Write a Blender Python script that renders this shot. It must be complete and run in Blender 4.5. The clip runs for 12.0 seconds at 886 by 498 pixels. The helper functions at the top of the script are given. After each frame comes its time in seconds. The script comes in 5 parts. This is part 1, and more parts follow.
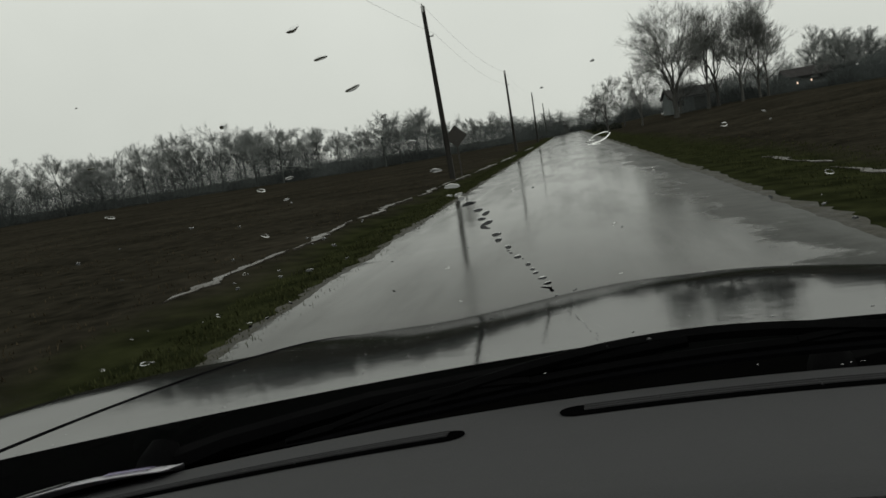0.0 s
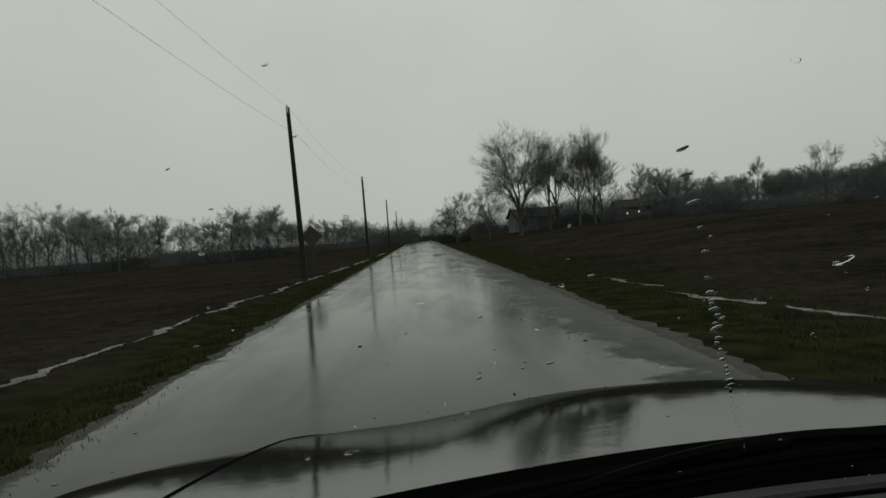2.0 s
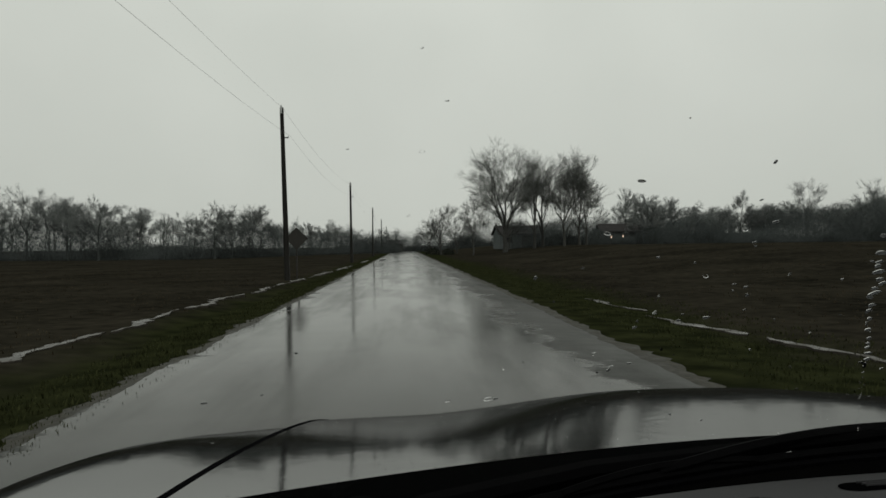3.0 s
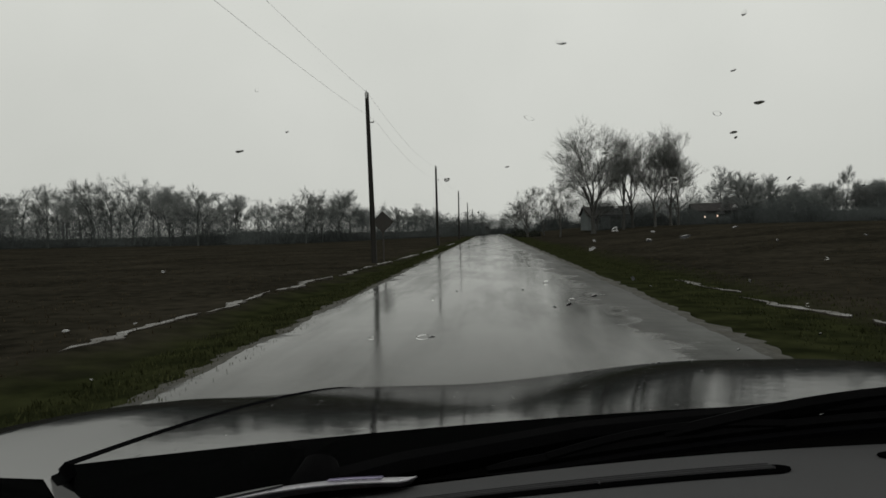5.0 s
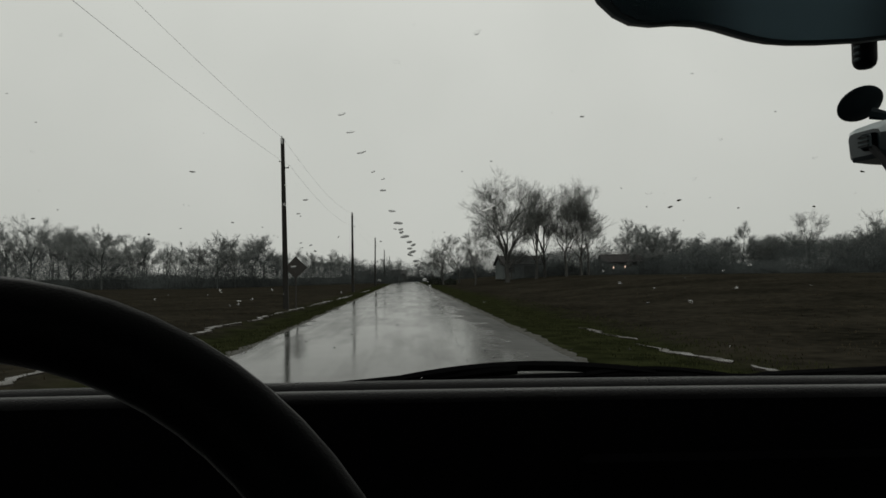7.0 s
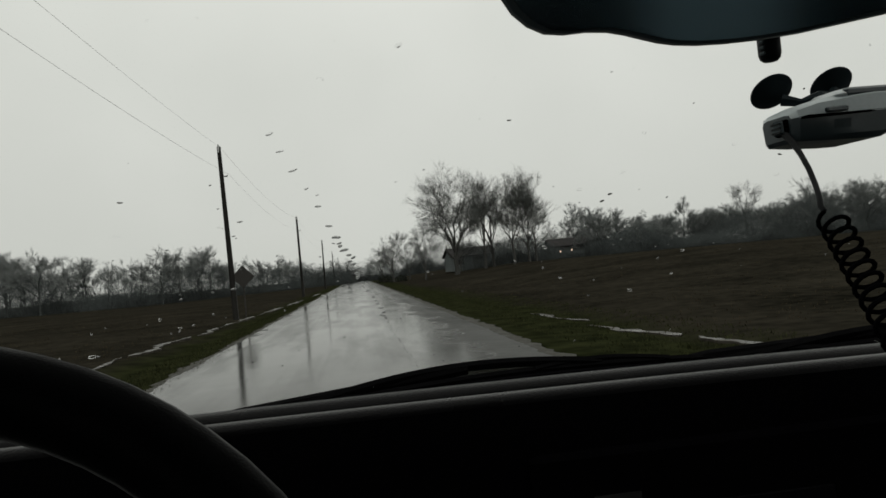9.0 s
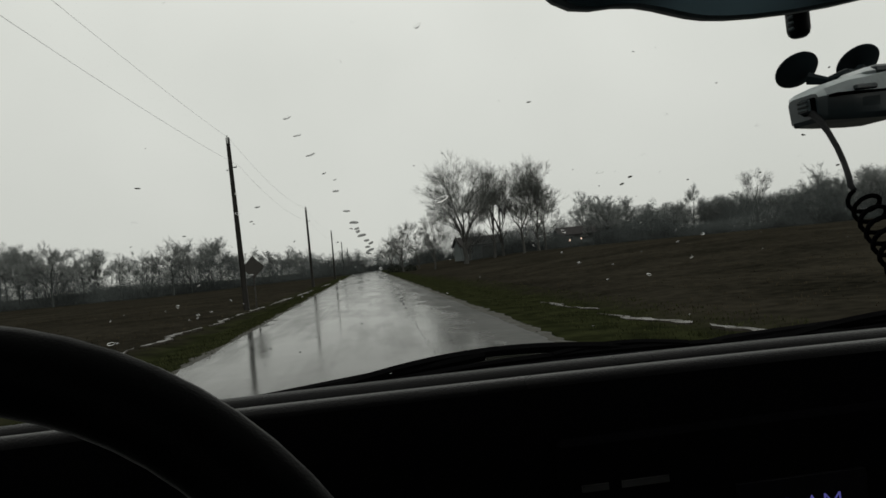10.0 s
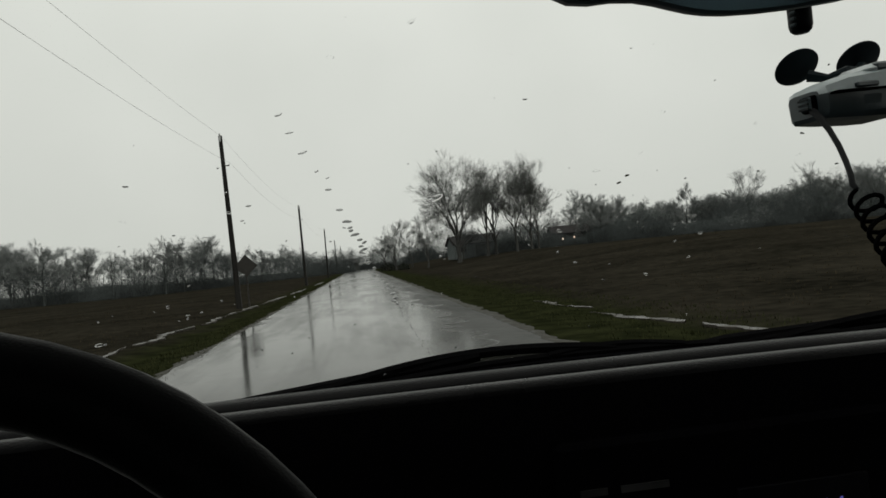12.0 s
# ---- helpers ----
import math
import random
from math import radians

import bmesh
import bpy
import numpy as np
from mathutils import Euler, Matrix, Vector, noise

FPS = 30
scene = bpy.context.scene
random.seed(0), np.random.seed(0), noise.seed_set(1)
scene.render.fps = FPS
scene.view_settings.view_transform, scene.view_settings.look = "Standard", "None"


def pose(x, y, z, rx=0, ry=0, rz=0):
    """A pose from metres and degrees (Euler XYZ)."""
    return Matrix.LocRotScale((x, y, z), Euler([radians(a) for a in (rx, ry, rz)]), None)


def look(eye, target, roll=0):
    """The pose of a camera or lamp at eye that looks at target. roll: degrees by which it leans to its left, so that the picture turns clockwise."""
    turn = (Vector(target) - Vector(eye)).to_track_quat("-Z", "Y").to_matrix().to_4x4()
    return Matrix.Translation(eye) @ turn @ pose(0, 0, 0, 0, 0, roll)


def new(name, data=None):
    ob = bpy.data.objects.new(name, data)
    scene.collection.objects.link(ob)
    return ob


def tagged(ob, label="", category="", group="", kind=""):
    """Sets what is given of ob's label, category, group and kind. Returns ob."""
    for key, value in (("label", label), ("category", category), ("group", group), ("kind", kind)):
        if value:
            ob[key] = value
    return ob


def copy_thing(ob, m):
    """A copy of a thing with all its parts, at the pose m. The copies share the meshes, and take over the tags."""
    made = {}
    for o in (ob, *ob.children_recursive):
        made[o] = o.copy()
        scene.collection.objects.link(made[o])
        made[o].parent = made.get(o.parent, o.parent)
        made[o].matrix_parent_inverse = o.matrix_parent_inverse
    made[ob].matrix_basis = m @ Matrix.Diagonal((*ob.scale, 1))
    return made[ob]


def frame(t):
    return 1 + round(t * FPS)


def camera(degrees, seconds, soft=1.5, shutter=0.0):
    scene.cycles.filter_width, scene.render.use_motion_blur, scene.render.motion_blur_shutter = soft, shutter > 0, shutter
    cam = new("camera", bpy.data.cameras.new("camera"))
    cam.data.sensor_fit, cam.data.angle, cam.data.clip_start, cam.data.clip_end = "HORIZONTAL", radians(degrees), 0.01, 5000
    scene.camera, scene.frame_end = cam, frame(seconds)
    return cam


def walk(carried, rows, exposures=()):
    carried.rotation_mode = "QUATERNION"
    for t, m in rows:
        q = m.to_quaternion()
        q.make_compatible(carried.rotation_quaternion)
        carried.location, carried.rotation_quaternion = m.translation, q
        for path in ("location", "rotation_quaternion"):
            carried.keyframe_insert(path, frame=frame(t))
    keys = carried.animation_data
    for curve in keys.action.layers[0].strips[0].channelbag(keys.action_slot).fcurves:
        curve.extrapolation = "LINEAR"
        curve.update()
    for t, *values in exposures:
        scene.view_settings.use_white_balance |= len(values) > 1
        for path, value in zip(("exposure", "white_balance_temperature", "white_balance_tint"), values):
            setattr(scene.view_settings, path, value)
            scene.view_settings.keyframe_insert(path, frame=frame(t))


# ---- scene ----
# The car is parked on the wet lane; x to its right, y ahead, z up, the road's level at z = 0.
def eye(x, y, z, yaw, pitch, roll):
    return pose(x, y, z, 90 + pitch, 0, yaw) @ pose(0, 0, 0, 0, 0, -roll)


cam = camera(62.0, 12.0, soft=1.6)
PATH = [
    (0.0, eye(-0.142, -0.538, 1.469, 11.07, -7.76, 9.12)),
    (0.5, eye(-0.217, -0.575, 1.495, 4.35, -9.41, 7.57)),
    (1.0, eye(-0.234, -0.542, 1.484, 1.24, -8.70, 8.34)),
    (1.5, eye(-0.259, -0.536, 1.482, 1.12, -4.60, 7.64)),
    (2.0, eye(-0.347, -0.578, 1.492, -1.63, -1.14, 4.57)),
    (2.5, eye(-0.384, -0.604, 1.505, -2.44, 0.15, 2.81)),
    (3.0, eye(-0.440, -0.560, 1.457, -3.00, -0.25, 0.70)),
    (3.5, eye(-0.441, -0.615, 1.474, 1.46, -2.15, -0.20)),
    (4.4, eye(-0.400, -0.560, 1.450, 2.80, -1.90, 0.50)),
    (4.9, eye(-0.370, -0.510, 1.428, 3.60, -1.55, 1.20)),
    (5.3, eye(-0.345, -0.470, 1.410, 4.40, -1.25, 1.80)),
    (5.5, eye(-0.332, -0.461, 1.407, 4.99, -1.15, 1.98)),
    (5.7, eye(-0.325, -0.470, 1.430, 3.60, -0.95, 0.90)),
    (5.85, eye(-0.296, -0.545, 1.452, 2.20, -0.85, -0.20)),
    (6.0, eye(-0.268, -0.668, 1.463, 1.25, -0.74, -0.87)),
    (6.3, eye(-0.248, -0.725, 1.446, 0.17, 1.40, -0.90)),
    (6.5, eye(-0.220, -0.747, 1.425, -1.85, 1.90, -1.30)),
    (6.7, eye(-0.196, -0.767, 1.409, -2.25, 2.16, -0.50)),
    (8.5, eye(-0.186, -0.776, 1.416, -5.75, 1.55, 4.35)),
    (9.0, eye(-0.185, -0.775, 1.419, -6.72, 1.54, 5.12)),
    (9.5, eye(-0.185, -0.767, 1.419, -6.78, 1.50, 5.40)),
    (9.8, eye(-0.188, -0.771, 1.415, -5.79, 1.39, 5.40)),
    (10.0, eye(-0.192, -0.769, 1.416, -5.94, 0.79, 5.48)),
    (10.5, eye(-0.196, -0.766, 1.416, -5.60, 0.18, 5.71)),
    (11.0, eye(-0.194, -0.770, 1.415, -4.85, 0.42, 5.68)),
    (11.5, eye(-0.194, -0.767, 1.414, -5.23, 0.58, 5.22)),
    (12.0, eye(-0.192, -0.760, 1.417, -6.45, 0.63, 5.48)),
]
EXPOSURES = [(0.0, 0.16, 6500, 8), (0.5, 0.27, 6500, 8), (1.0, 0.23, 6500, 7), (1.5, -0.13, 6500, 7), (2.0, -0.27, 6500, 4), (2.5, -0.30, 6500, 4), (3.0, -0.06, 6500, 7), (3.5, 0.04, 6500, 10),
             (5.5, 0.02, 6500, 11), (6.5, -0.15, 6500, 10), (8.5, 0.03, 6500, 10), (10.0, 0.10, 6500, 10), (12.0, 0.12, 6500, 9)]
walk(cam, PATH, EXPOSURES)

# ---- sky and daylight: a closed grey rain sky ----
world = bpy.data.worlds.new("overcast_sky")
scene.world = world
world.use_nodes = True
wn, wl = world.node_tree.nodes, world.node_tree.links
wn.clear()
w_out, w_bg = wn.new("ShaderNodeOutputWorld"), wn.new("ShaderNodeBackground")
w_sky, w_grey, w_mix = wn.new("ShaderNodeTexSky"), wn.new("ShaderNodeHueSaturation"), wn.new("ShaderNodeMixRGB")
w_sky.sky_type, w_sky.sun_disc = "NISHITA", False
w_sky.sun_elevation, w_sky.sun_rotation = radians(32), radians(200)
w_grey.inputs["Saturation"].default_value = 0.1
w_co, w_noise, w_ramp = wn.new("ShaderNodeTexCoord"), wn.new("ShaderNodeTexNoise"), wn.new("ShaderNodeValToRGB")
w_noise.inputs["Scale"].default_value, w_noise.inputs["Detail"].default_value = 1.6, 4
w_ramp.color_ramp.elements[0].position, w_ramp.color_ramp.elements[0].color = 0.3, (0.83, 0.845, 0.785, 1)
w_ramp.color_ramp.elements[1].position, w_ramp.color_ramp.elements[1].color = 0.7, (1.02, 1.03, 0.965, 1)
w_cloud = wn.new("ShaderNodeMixRGB")
w_cloud.blend_type, w_cloud.inputs["Fac"].default_value = "MULTIPLY", 1.0
w_cloud.inputs["Color2"].default_value = (6.9, 6.9, 6.9, 1)
w_sep, w_low, w_dim = wn.new("ShaderNodeSeparateXYZ"), wn.new("ShaderNodeMapRange"), wn.new("ShaderNodeMixRGB")
w_low.inputs["From Min"].default_value, w_low.inputs["From Max"].default_value = 0.0, 0.34
w_low.inputs["To Min"].default_value, w_low.inputs["To Max"].default_value = 0.87, 1.02
w_dim.blend_type, w_dim.inputs["Fac"].default_value = "MULTIPLY", 1.0
wl.new(w_co.outputs["Generated"], w_sep.inputs["Vector"])
wl.new(w_sep.outputs["Z"], w_low.inputs["Value"])
wl.new(w_low.outputs["Result"], w_dim.inputs["Color2"])
w_mix.inputs["Fac"].default_value = 0.93
w_bg.inputs["Strength"].default_value = 0.1
wl.new(w_co.outputs["Generated"], w_noise.inputs["Vector"])
wl.new(w_noise.outputs["Fac"], w_ramp.inputs["Fac"])
wl.new(w_ramp.outputs["Color"], w_cloud.inputs["Color1"])
wl.new(w_sky.outputs["Color"], w_grey.inputs["Color"])
wl.new(w_grey.outputs["Color"], w_mix.inputs["Color1"])
wl.new(w_cloud.outputs["Color"], w_mix.inputs["Color2"])
wl.new(w_mix.outputs["Color"], w_dim.inputs["Color1"])
wl.new(w_dim.outputs["Color"], w_bg.inputs["Color"])
wl.new(w_bg.outputs["Background"], w_out.inputs["Surface"])
sun = new("sun", bpy.data.lights.new("sun", "SUN"))
sun.data.energy, sun.data.angle, sun.data.color = 0.3, radians(40), (1.0, 0.97, 0.93)
sun.matrix_world = look((0, 0, 50), (-14, 40, -30))


# ---- materials ----
ROAD_L, ROAD_R = -3.30, 2.48


def material(name, rgb, rough=0.6, metal=0.0, vary=0.25, scale=6.0, fine=60.0, bump=0.15, stretch=(1, 1, 1), rough_vary=0.15, coat=0.0, depth=0.01, second=None, tree_random=0.0, spec=0.5):
    """A principled surface whose colour and gloss vary at a broad and a fine scale."""
    m = bpy.data.materials.new(name)
    m.use_nodes = True
    n, l = m.node_tree.nodes, m.node_tree.links
    b = n["Principled BSDF"]
    b.inputs["Metallic"].default_value = metal
    b.inputs["Coat Weight"].default_value = coat
    b.inputs["Specular IOR Level"].default_value = spec
    co, mp = n.new("ShaderNodeTexCoord"), n.new("ShaderNodeMapping")
    mp.inputs["Scale"].default_value = stretch
    l.new(co.outputs["Object"], mp.inputs["Vector"])
    big, small = n.new("ShaderNodeTexNoise"), n.new("ShaderNodeTexNoise")
    big.inputs["Scale"].default_value, big.inputs["Detail"].default_value = scale, 5
    small.inputs["Scale"].default_value, small.inputs["Detail"].default_value = fine, 3
    for t in (big, small):
        l.new(mp.outputs["Vector"], t.inputs["Vector"])
    add = n.new("ShaderNodeMath")
    add.operation = "ADD"
    half = n.new("ShaderNodeMath")
    half.operation, half.inputs[1].default_value = "MULTIPLY", 0.5
    l.new(big.outputs["Fac"], add.inputs[0])
    l.new(small.outputs["Fac"], add.inputs[1])
    l.new(add.outputs[0], half.inputs[0])
    ramp = n.new("ShaderNodeValToRGB")
    lo, hi = (tuple(c * (1 - vary) for c in rgb), tuple(min(1, c * (1 + vary)) for c in (second or rgb)))
    ramp.color_ramp.elements[0].position, ramp.color_ramp.elements[0].color = 0.32, (*lo, 1)
    ramp.color_ramp.elements[1].position, ramp.color_ramp.elements[1].color = 0.68, (*hi, 1)
    l.new(half.outputs[0], ramp.inputs["Fac"])
    colour = ramp.outputs["Color"]
    if tree_random:
        info, hs, mr = n.new("ShaderNodeObjectInfo"), n.new("ShaderNodeHueSaturation"), n.new("ShaderNodeMapRange")
        mr.inputs["To Min"].default_value, mr.inputs["To Max"].default_value = 1 - tree_random, 1 + tree_random
        l.new(info.outputs["Random"], mr.inputs["Value"])
        l.new(mr.outputs["Result"], hs.inputs["Value"])
        l.new(colour, hs.inputs["Color"])
        colour = hs.outputs["Color"]
    l.new(colour, b.inputs["Base Color"])
    mr = n.new("ShaderNodeMapRange")
    mr.inputs["From Min"].default_value, mr.inputs["From Max"].default_value = 0.3, 0.7
    mr.inputs["To Min"].default_value, mr.inputs["To Max"].default_value = max(0.02, rough - rough_vary), min(1, rough + rough_vary)
    l.new(big.outputs["Fac"], mr.inputs["Value"])
    l.new(mr.outputs["Result"], b.inputs["Roughness"])
    if bump:
        bp = n.new("ShaderNodeBump")
        bp.inputs["Strength"].default_value, bp.inputs["Distance"].default_value = bump, depth
        l.new(small.outputs["Fac"], bp.inputs["Height"])
        l.new(bp.outputs["Normal"], b.inputs["Normal"])
    return m


def wet_road_material():
    """Worn asphalt under a broken film of rain water, streaked along the wheel tracks."""
    m = material("wet_asphalt", (0.030, 0.031, 0.028), 0.3, vary=0.35, scale=0.5, fine=30, bump=0.05, depth=0.004)
    n, l = m.node_tree.nodes, m.node_tree.links
    b = n["Principled BSDF"]
    co, mp, tex, tex2 = n.new("ShaderNodeTexCoord"), n.new("ShaderNodeMapping"), n.new("ShaderNodeTexNoise"), n.new("ShaderNodeTexNoise")
    mp.inputs["Scale"].default_value = (1.7, 0.035, 1)
    l.new(co.outputs["Object"], mp.inputs["Vector"])
    l.new(mp.outputs["Vector"], tex.inputs["Vector"])
    tex.inputs["Scale"].default_value, tex.inputs["Detail"].default_value, tex.inputs["Roughness"].default_value = 1.3, 6, 0.6
    mp2 = n.new("ShaderNodeMapping")
    mp2.inputs["Scale"].default_value = (0.9, 0.20, 1)
    l.new(co.outputs["Object"], mp2.inputs["Vector"])
    l.new(mp2.outputs["Vector"], tex2.inputs["Vector"])
    tex2.inputs["Scale"].default_value, tex2.inputs["Detail"].default_value, tex2.inputs["Roughness"].default_value = 0.62, 7, 0.60
    add = n.new("ShaderNodeMath")
    add.operation, add.inputs[1].default_value = "MULTIPLY_ADD", 0.28
    l.new(tex.outputs["Fac"], add.inputs[0])
    l.new(tex2.outputs["Fac"], add.inputs[2])
    r = n.new("ShaderNodeMapRange")
    r.inputs["From Min"].default_value, r.inputs["From Max"].default_value = 0.58, 0.78
    r.inputs["To Min"].default_value, r.inputs["To Max"].default_value = 0.11, 0.24
    l.new(add.outputs[0], r.inputs["Value"])
    # the edges, above all the right one, are rougher and less flooded, with a ragged border
    sx, mid, off, rag, side, total = (n.new("ShaderNode" + k) for k in ("SeparateXYZ", "Math", "Math", "Math", "MapRange", "Math"))
    l.new(co.outputs["Object"], sx.inputs["Vector"])
    mid.operation, mid.inputs[1].default_value = "ADD", 0.50 - (ROAD_L + ROAD_R) / 2
    off.operation, rag.operation, total.operation = "ABSOLUTE", "MULTIPLY_ADD", "MULTIPLY_ADD"
    l.new(sx.outputs["X"], mid.inputs[0])
    l.new(mid.outputs[0], off.inputs[0])
    mp3, tex3 = n.new("ShaderNodeMapping"), n.new("ShaderNodeTexNoise")
    mp3.inputs["Scale"].default_value = (0.35, 0.55, 1)
    l.new(co.outputs["Object"], mp3.inputs["Vector"])
    l.new(mp3.outputs["Vector"], tex3.inputs["Vector"])
    tex3.inputs["Scale"].default_value, tex3.inputs["Detail"].default_value, tex3.inputs["Roughness"].default_value = 1.1, 7, 0.68
    l.new(tex3.outputs["Fac"], rag.inputs[0])
    rag.inputs[1].default_value = 3.4
    l.new(off.outputs[0], rag.inputs[2])
    l.new(rag.outputs[0], side.inputs["Value"])
    side.inputs["From Min"].default_value, side.inputs["From Max"].default_value = 4.15, 4.35
    l.new(side.outputs["Result"], total.inputs[0])
    total.inputs[1].default_value = 0.24
    l.new(r.outputs["Result"], total.inputs[2])
    l.new(total.outputs[0], b.inputs["Roughness"])
    # worn, half-dry patches along the edges shine less
    worn, patch, shine = n.new("ShaderNodeTexNoise"), n.new("ShaderNodeMath"), n.new("ShaderNodeMapRange")
    worn.inputs["Scale"].default_value, worn.inputs["Detail"].default_value, worn.inputs["Roughness"].default_value = 5.0, 6, 0.65
    l.new(mp3.outputs["Vector"], worn.inputs["Vector"])
    patch.operation = "MULTIPLY"
    l.new(worn.outputs["Fac"], patch.inputs[0])
    l.new(side.outputs["Result"], patch.inputs[1])
    shine.inputs["From Min"].default_value, shine.inputs["From Max"].default_value = 0.0, 0.62
    shine.inputs["To Min"].default_value, shine.inputs["To Max"].default_value = 0.08, 0.022
    l.new(patch.outputs[0], shine.inputs["Value"])
    l.new(shine.outputs["Result"], b.inputs["Specular IOR Level"])
    return m


def ground_material():
    """Grass beside the road, wet ploughed soil with stubble beyond it."""
    m = material("field_soil", (0.0142, 0.0140, 0.0106), 0.85, vary=0.45, scale=0.25, fine=2.5, bump=0.5, depth=0.10, second=(0.0254, 0.0226, 0.0170), spec=0.0)
    n, l = m.node_tree.nodes, m.node_tree.links
    b = n["Principled BSDF"]
    soil = b.inputs["Base Color"].links[0].from_socket
    co, sx, ab, ns, ad, rp = (n.new("ShaderNode" + k) for k in ("TexCoord", "SeparateXYZ", "Math", "TexNoise", "Math", "MapRange"))
    l.new(co.outputs["Object"], sx.inputs["Vector"])
    ab.operation, ad.operation = "ABSOLUTE", "MULTIPLY_ADD"
    l.new(sx.outputs["X"], ab.inputs[0])
    ns.inputs["Scale"].default_value, ns.inputs["Detail"].default_value = 0.35, 4
    l.new(co.outputs["Object"], ns.inputs["Vector"])
    l.new(ns.outputs["Fac"], ad.inputs[0])
    ad.inputs[1].default_value = 2.6
    l.new(ab.outputs[0], ad.inputs[2])
    rp.inputs["From Min"].default_value, rp.inputs["From Max"].default_value = 6.0, 7.2
    l.new(ad.outputs[0], rp.inputs["Value"])
    g1, gr = n.new("ShaderNodeTexNoise"), n.new("ShaderNodeValToRGB")
    g1.inputs["Scale"].default_value, g1.inputs["Detail"].default_value = 1.7, 6
    l.new(co.outputs["Object"], g1.inputs["Vector"])
    e = gr.color_ramp.elements
    e[0].position, e[0].color = 0.35, (0.0100, 0.0119, 0.0054, 1)
    e[1].position, e[1].color = 0.66, (0.0260, 0.0290, 0.0126, 1)
    l.new(g1.outputs["Fac"], gr.inputs["Fac"])
    mix = n.new("ShaderNodeMixRGB")
    l.new(rp.outputs["Result"], mix.inputs["Fac"])
    l.new(gr.outputs["Color"], mix.inputs["Color1"])
    l.new(soil, mix.inputs["Color2"])
    l.new(mix.outputs["Color"], b.inputs["Base Color"])
    return m


def glass_material(name, tint=(0.97, 0.985, 0.975), gloss=0.04):
    m = bpy.data.materials.new(name)
    m.use_nodes = True
    n, l = m.node_tree.nodes, m.node_tree.links
    n.remove(n["Principled BSDF"])
    tr, gl, fr, mx = n.new("ShaderNodeBsdfTransparent"), n.new("ShaderNodeBsdfGlossy"), n.new("ShaderNodeFresnel"), n.new("ShaderNodeMixShader")
    tr.inputs["Color"].default_value, gl.inputs["Roughness"].default_value = (*tint, 1), gloss
    fr.inputs["IOR"].default_value = 1.05
    l.new(fr.outputs["Fac"], mx.inputs["Fac"])
    l.new(tr.outputs["BSDF"], mx.inputs[1])
    l.new(gl.outputs["BSDF"], mx.inputs[2])
    l.new(mx.outputs["Shader"], n["Material Output"].inputs["Surface"])
    return m


def wet_paint_material():
    """Dark car paint under a film of rain: a smooth mirror dulled by the dark coat below."""
    m = bpy.data.materials.new("dark_grey_car_paint")
    m.use_nodes = True
    n, l = m.node_tree.nodes, m.node_tree.links
    b = n["Principled BSDF"]
    b.inputs["Base Color"].default_value, b.inputs["Roughness"].default_value, b.inputs["Specular IOR Level"].default_value = (0.010, 0.011, 0.011, 1), 0.5, 0.0
    gl, mx, co, ns, rg, big, fc, bp = (n.new("ShaderNode" + k) for k in ("BsdfGlossy", "MixShader", "TexCoord", "TexNoise", "MapRange", "TexNoise", "MapRange", "Bump"))
    ns.inputs["Scale"].default_value, ns.inputs["Detail"].default_value = 55, 3
    big.inputs["Scale"].default_value, big.inputs["Detail"].default_value = 3.5, 5
    for t in (ns, big):
        l.new(co.outputs["Object"], t.inputs["Vector"])
    rg.inputs["To Min"].default_value, rg.inputs["To Max"].default_value = 0.03, 0.12
    fc.inputs["To Min"].default_value, fc.inputs["To Max"].default_value = 0.30, 0.42
    l.new(ns.outputs["Fac"], rg.inputs["Value"])
    l.new(big.outputs["Fac"], fc.inputs["Value"])
    l.new(rg.outputs["Result"], gl.inputs["Roughness"])
    bp.inputs["Strength"].default_value, bp.inputs["Distance"].default_value = 0.16, 0.001
    rip = n.new("ShaderNodeTexNoise")
    rip.inputs["Scale"].default_value, rip.inputs["Detail"].default_value, rip.inputs["Roughness"].default_value = 38, 5, 0.62
    l.new(co.outputs["Object"], rip.inputs["Vector"])
    l.new(rip.outputs["Fac"], bp.inputs["Height"])
    l.new(bp.outputs["Normal"], gl.inputs["Normal"])
    l.new(fc.outputs["Result"], mx.inputs["Fac"])
    l.new(b.outputs["BSDF"], mx.inputs[1])
    l.new(gl.outputs["BSDF"], mx.inputs[2])
    l.new(mx.outputs["Shader"], n["Material Output"].inputs["Surface"])
    return m


def water_drop_material():
    m = bpy.data.materials.new("rain_water")
    m.use_nodes = True
    b = m.node_tree.nodes["Principled BSDF"]
    b.inputs["Base Color"].default_value = (1, 1, 1, 1)
    b.inputs["Roughness"].default_value, b.inputs["IOR"].default_value, b.inputs["Transmission Weight"].default_value = 0.0, 1.33, 1.0
    return m


def glow_material(name, rgb, strength):
    m = bpy.data.materials.new(name)
    m.use_nodes = True
    b = m.node_tree.nodes["Principled BSDF"]
    b.inputs["Base Color"].default_value = (*[c * 0.2 for c in rgb], 1)
    b.inputs["Emission Color"].default_value, b.inputs["Emission Strength"].default_value = (*rgb, 1), strength
    return m


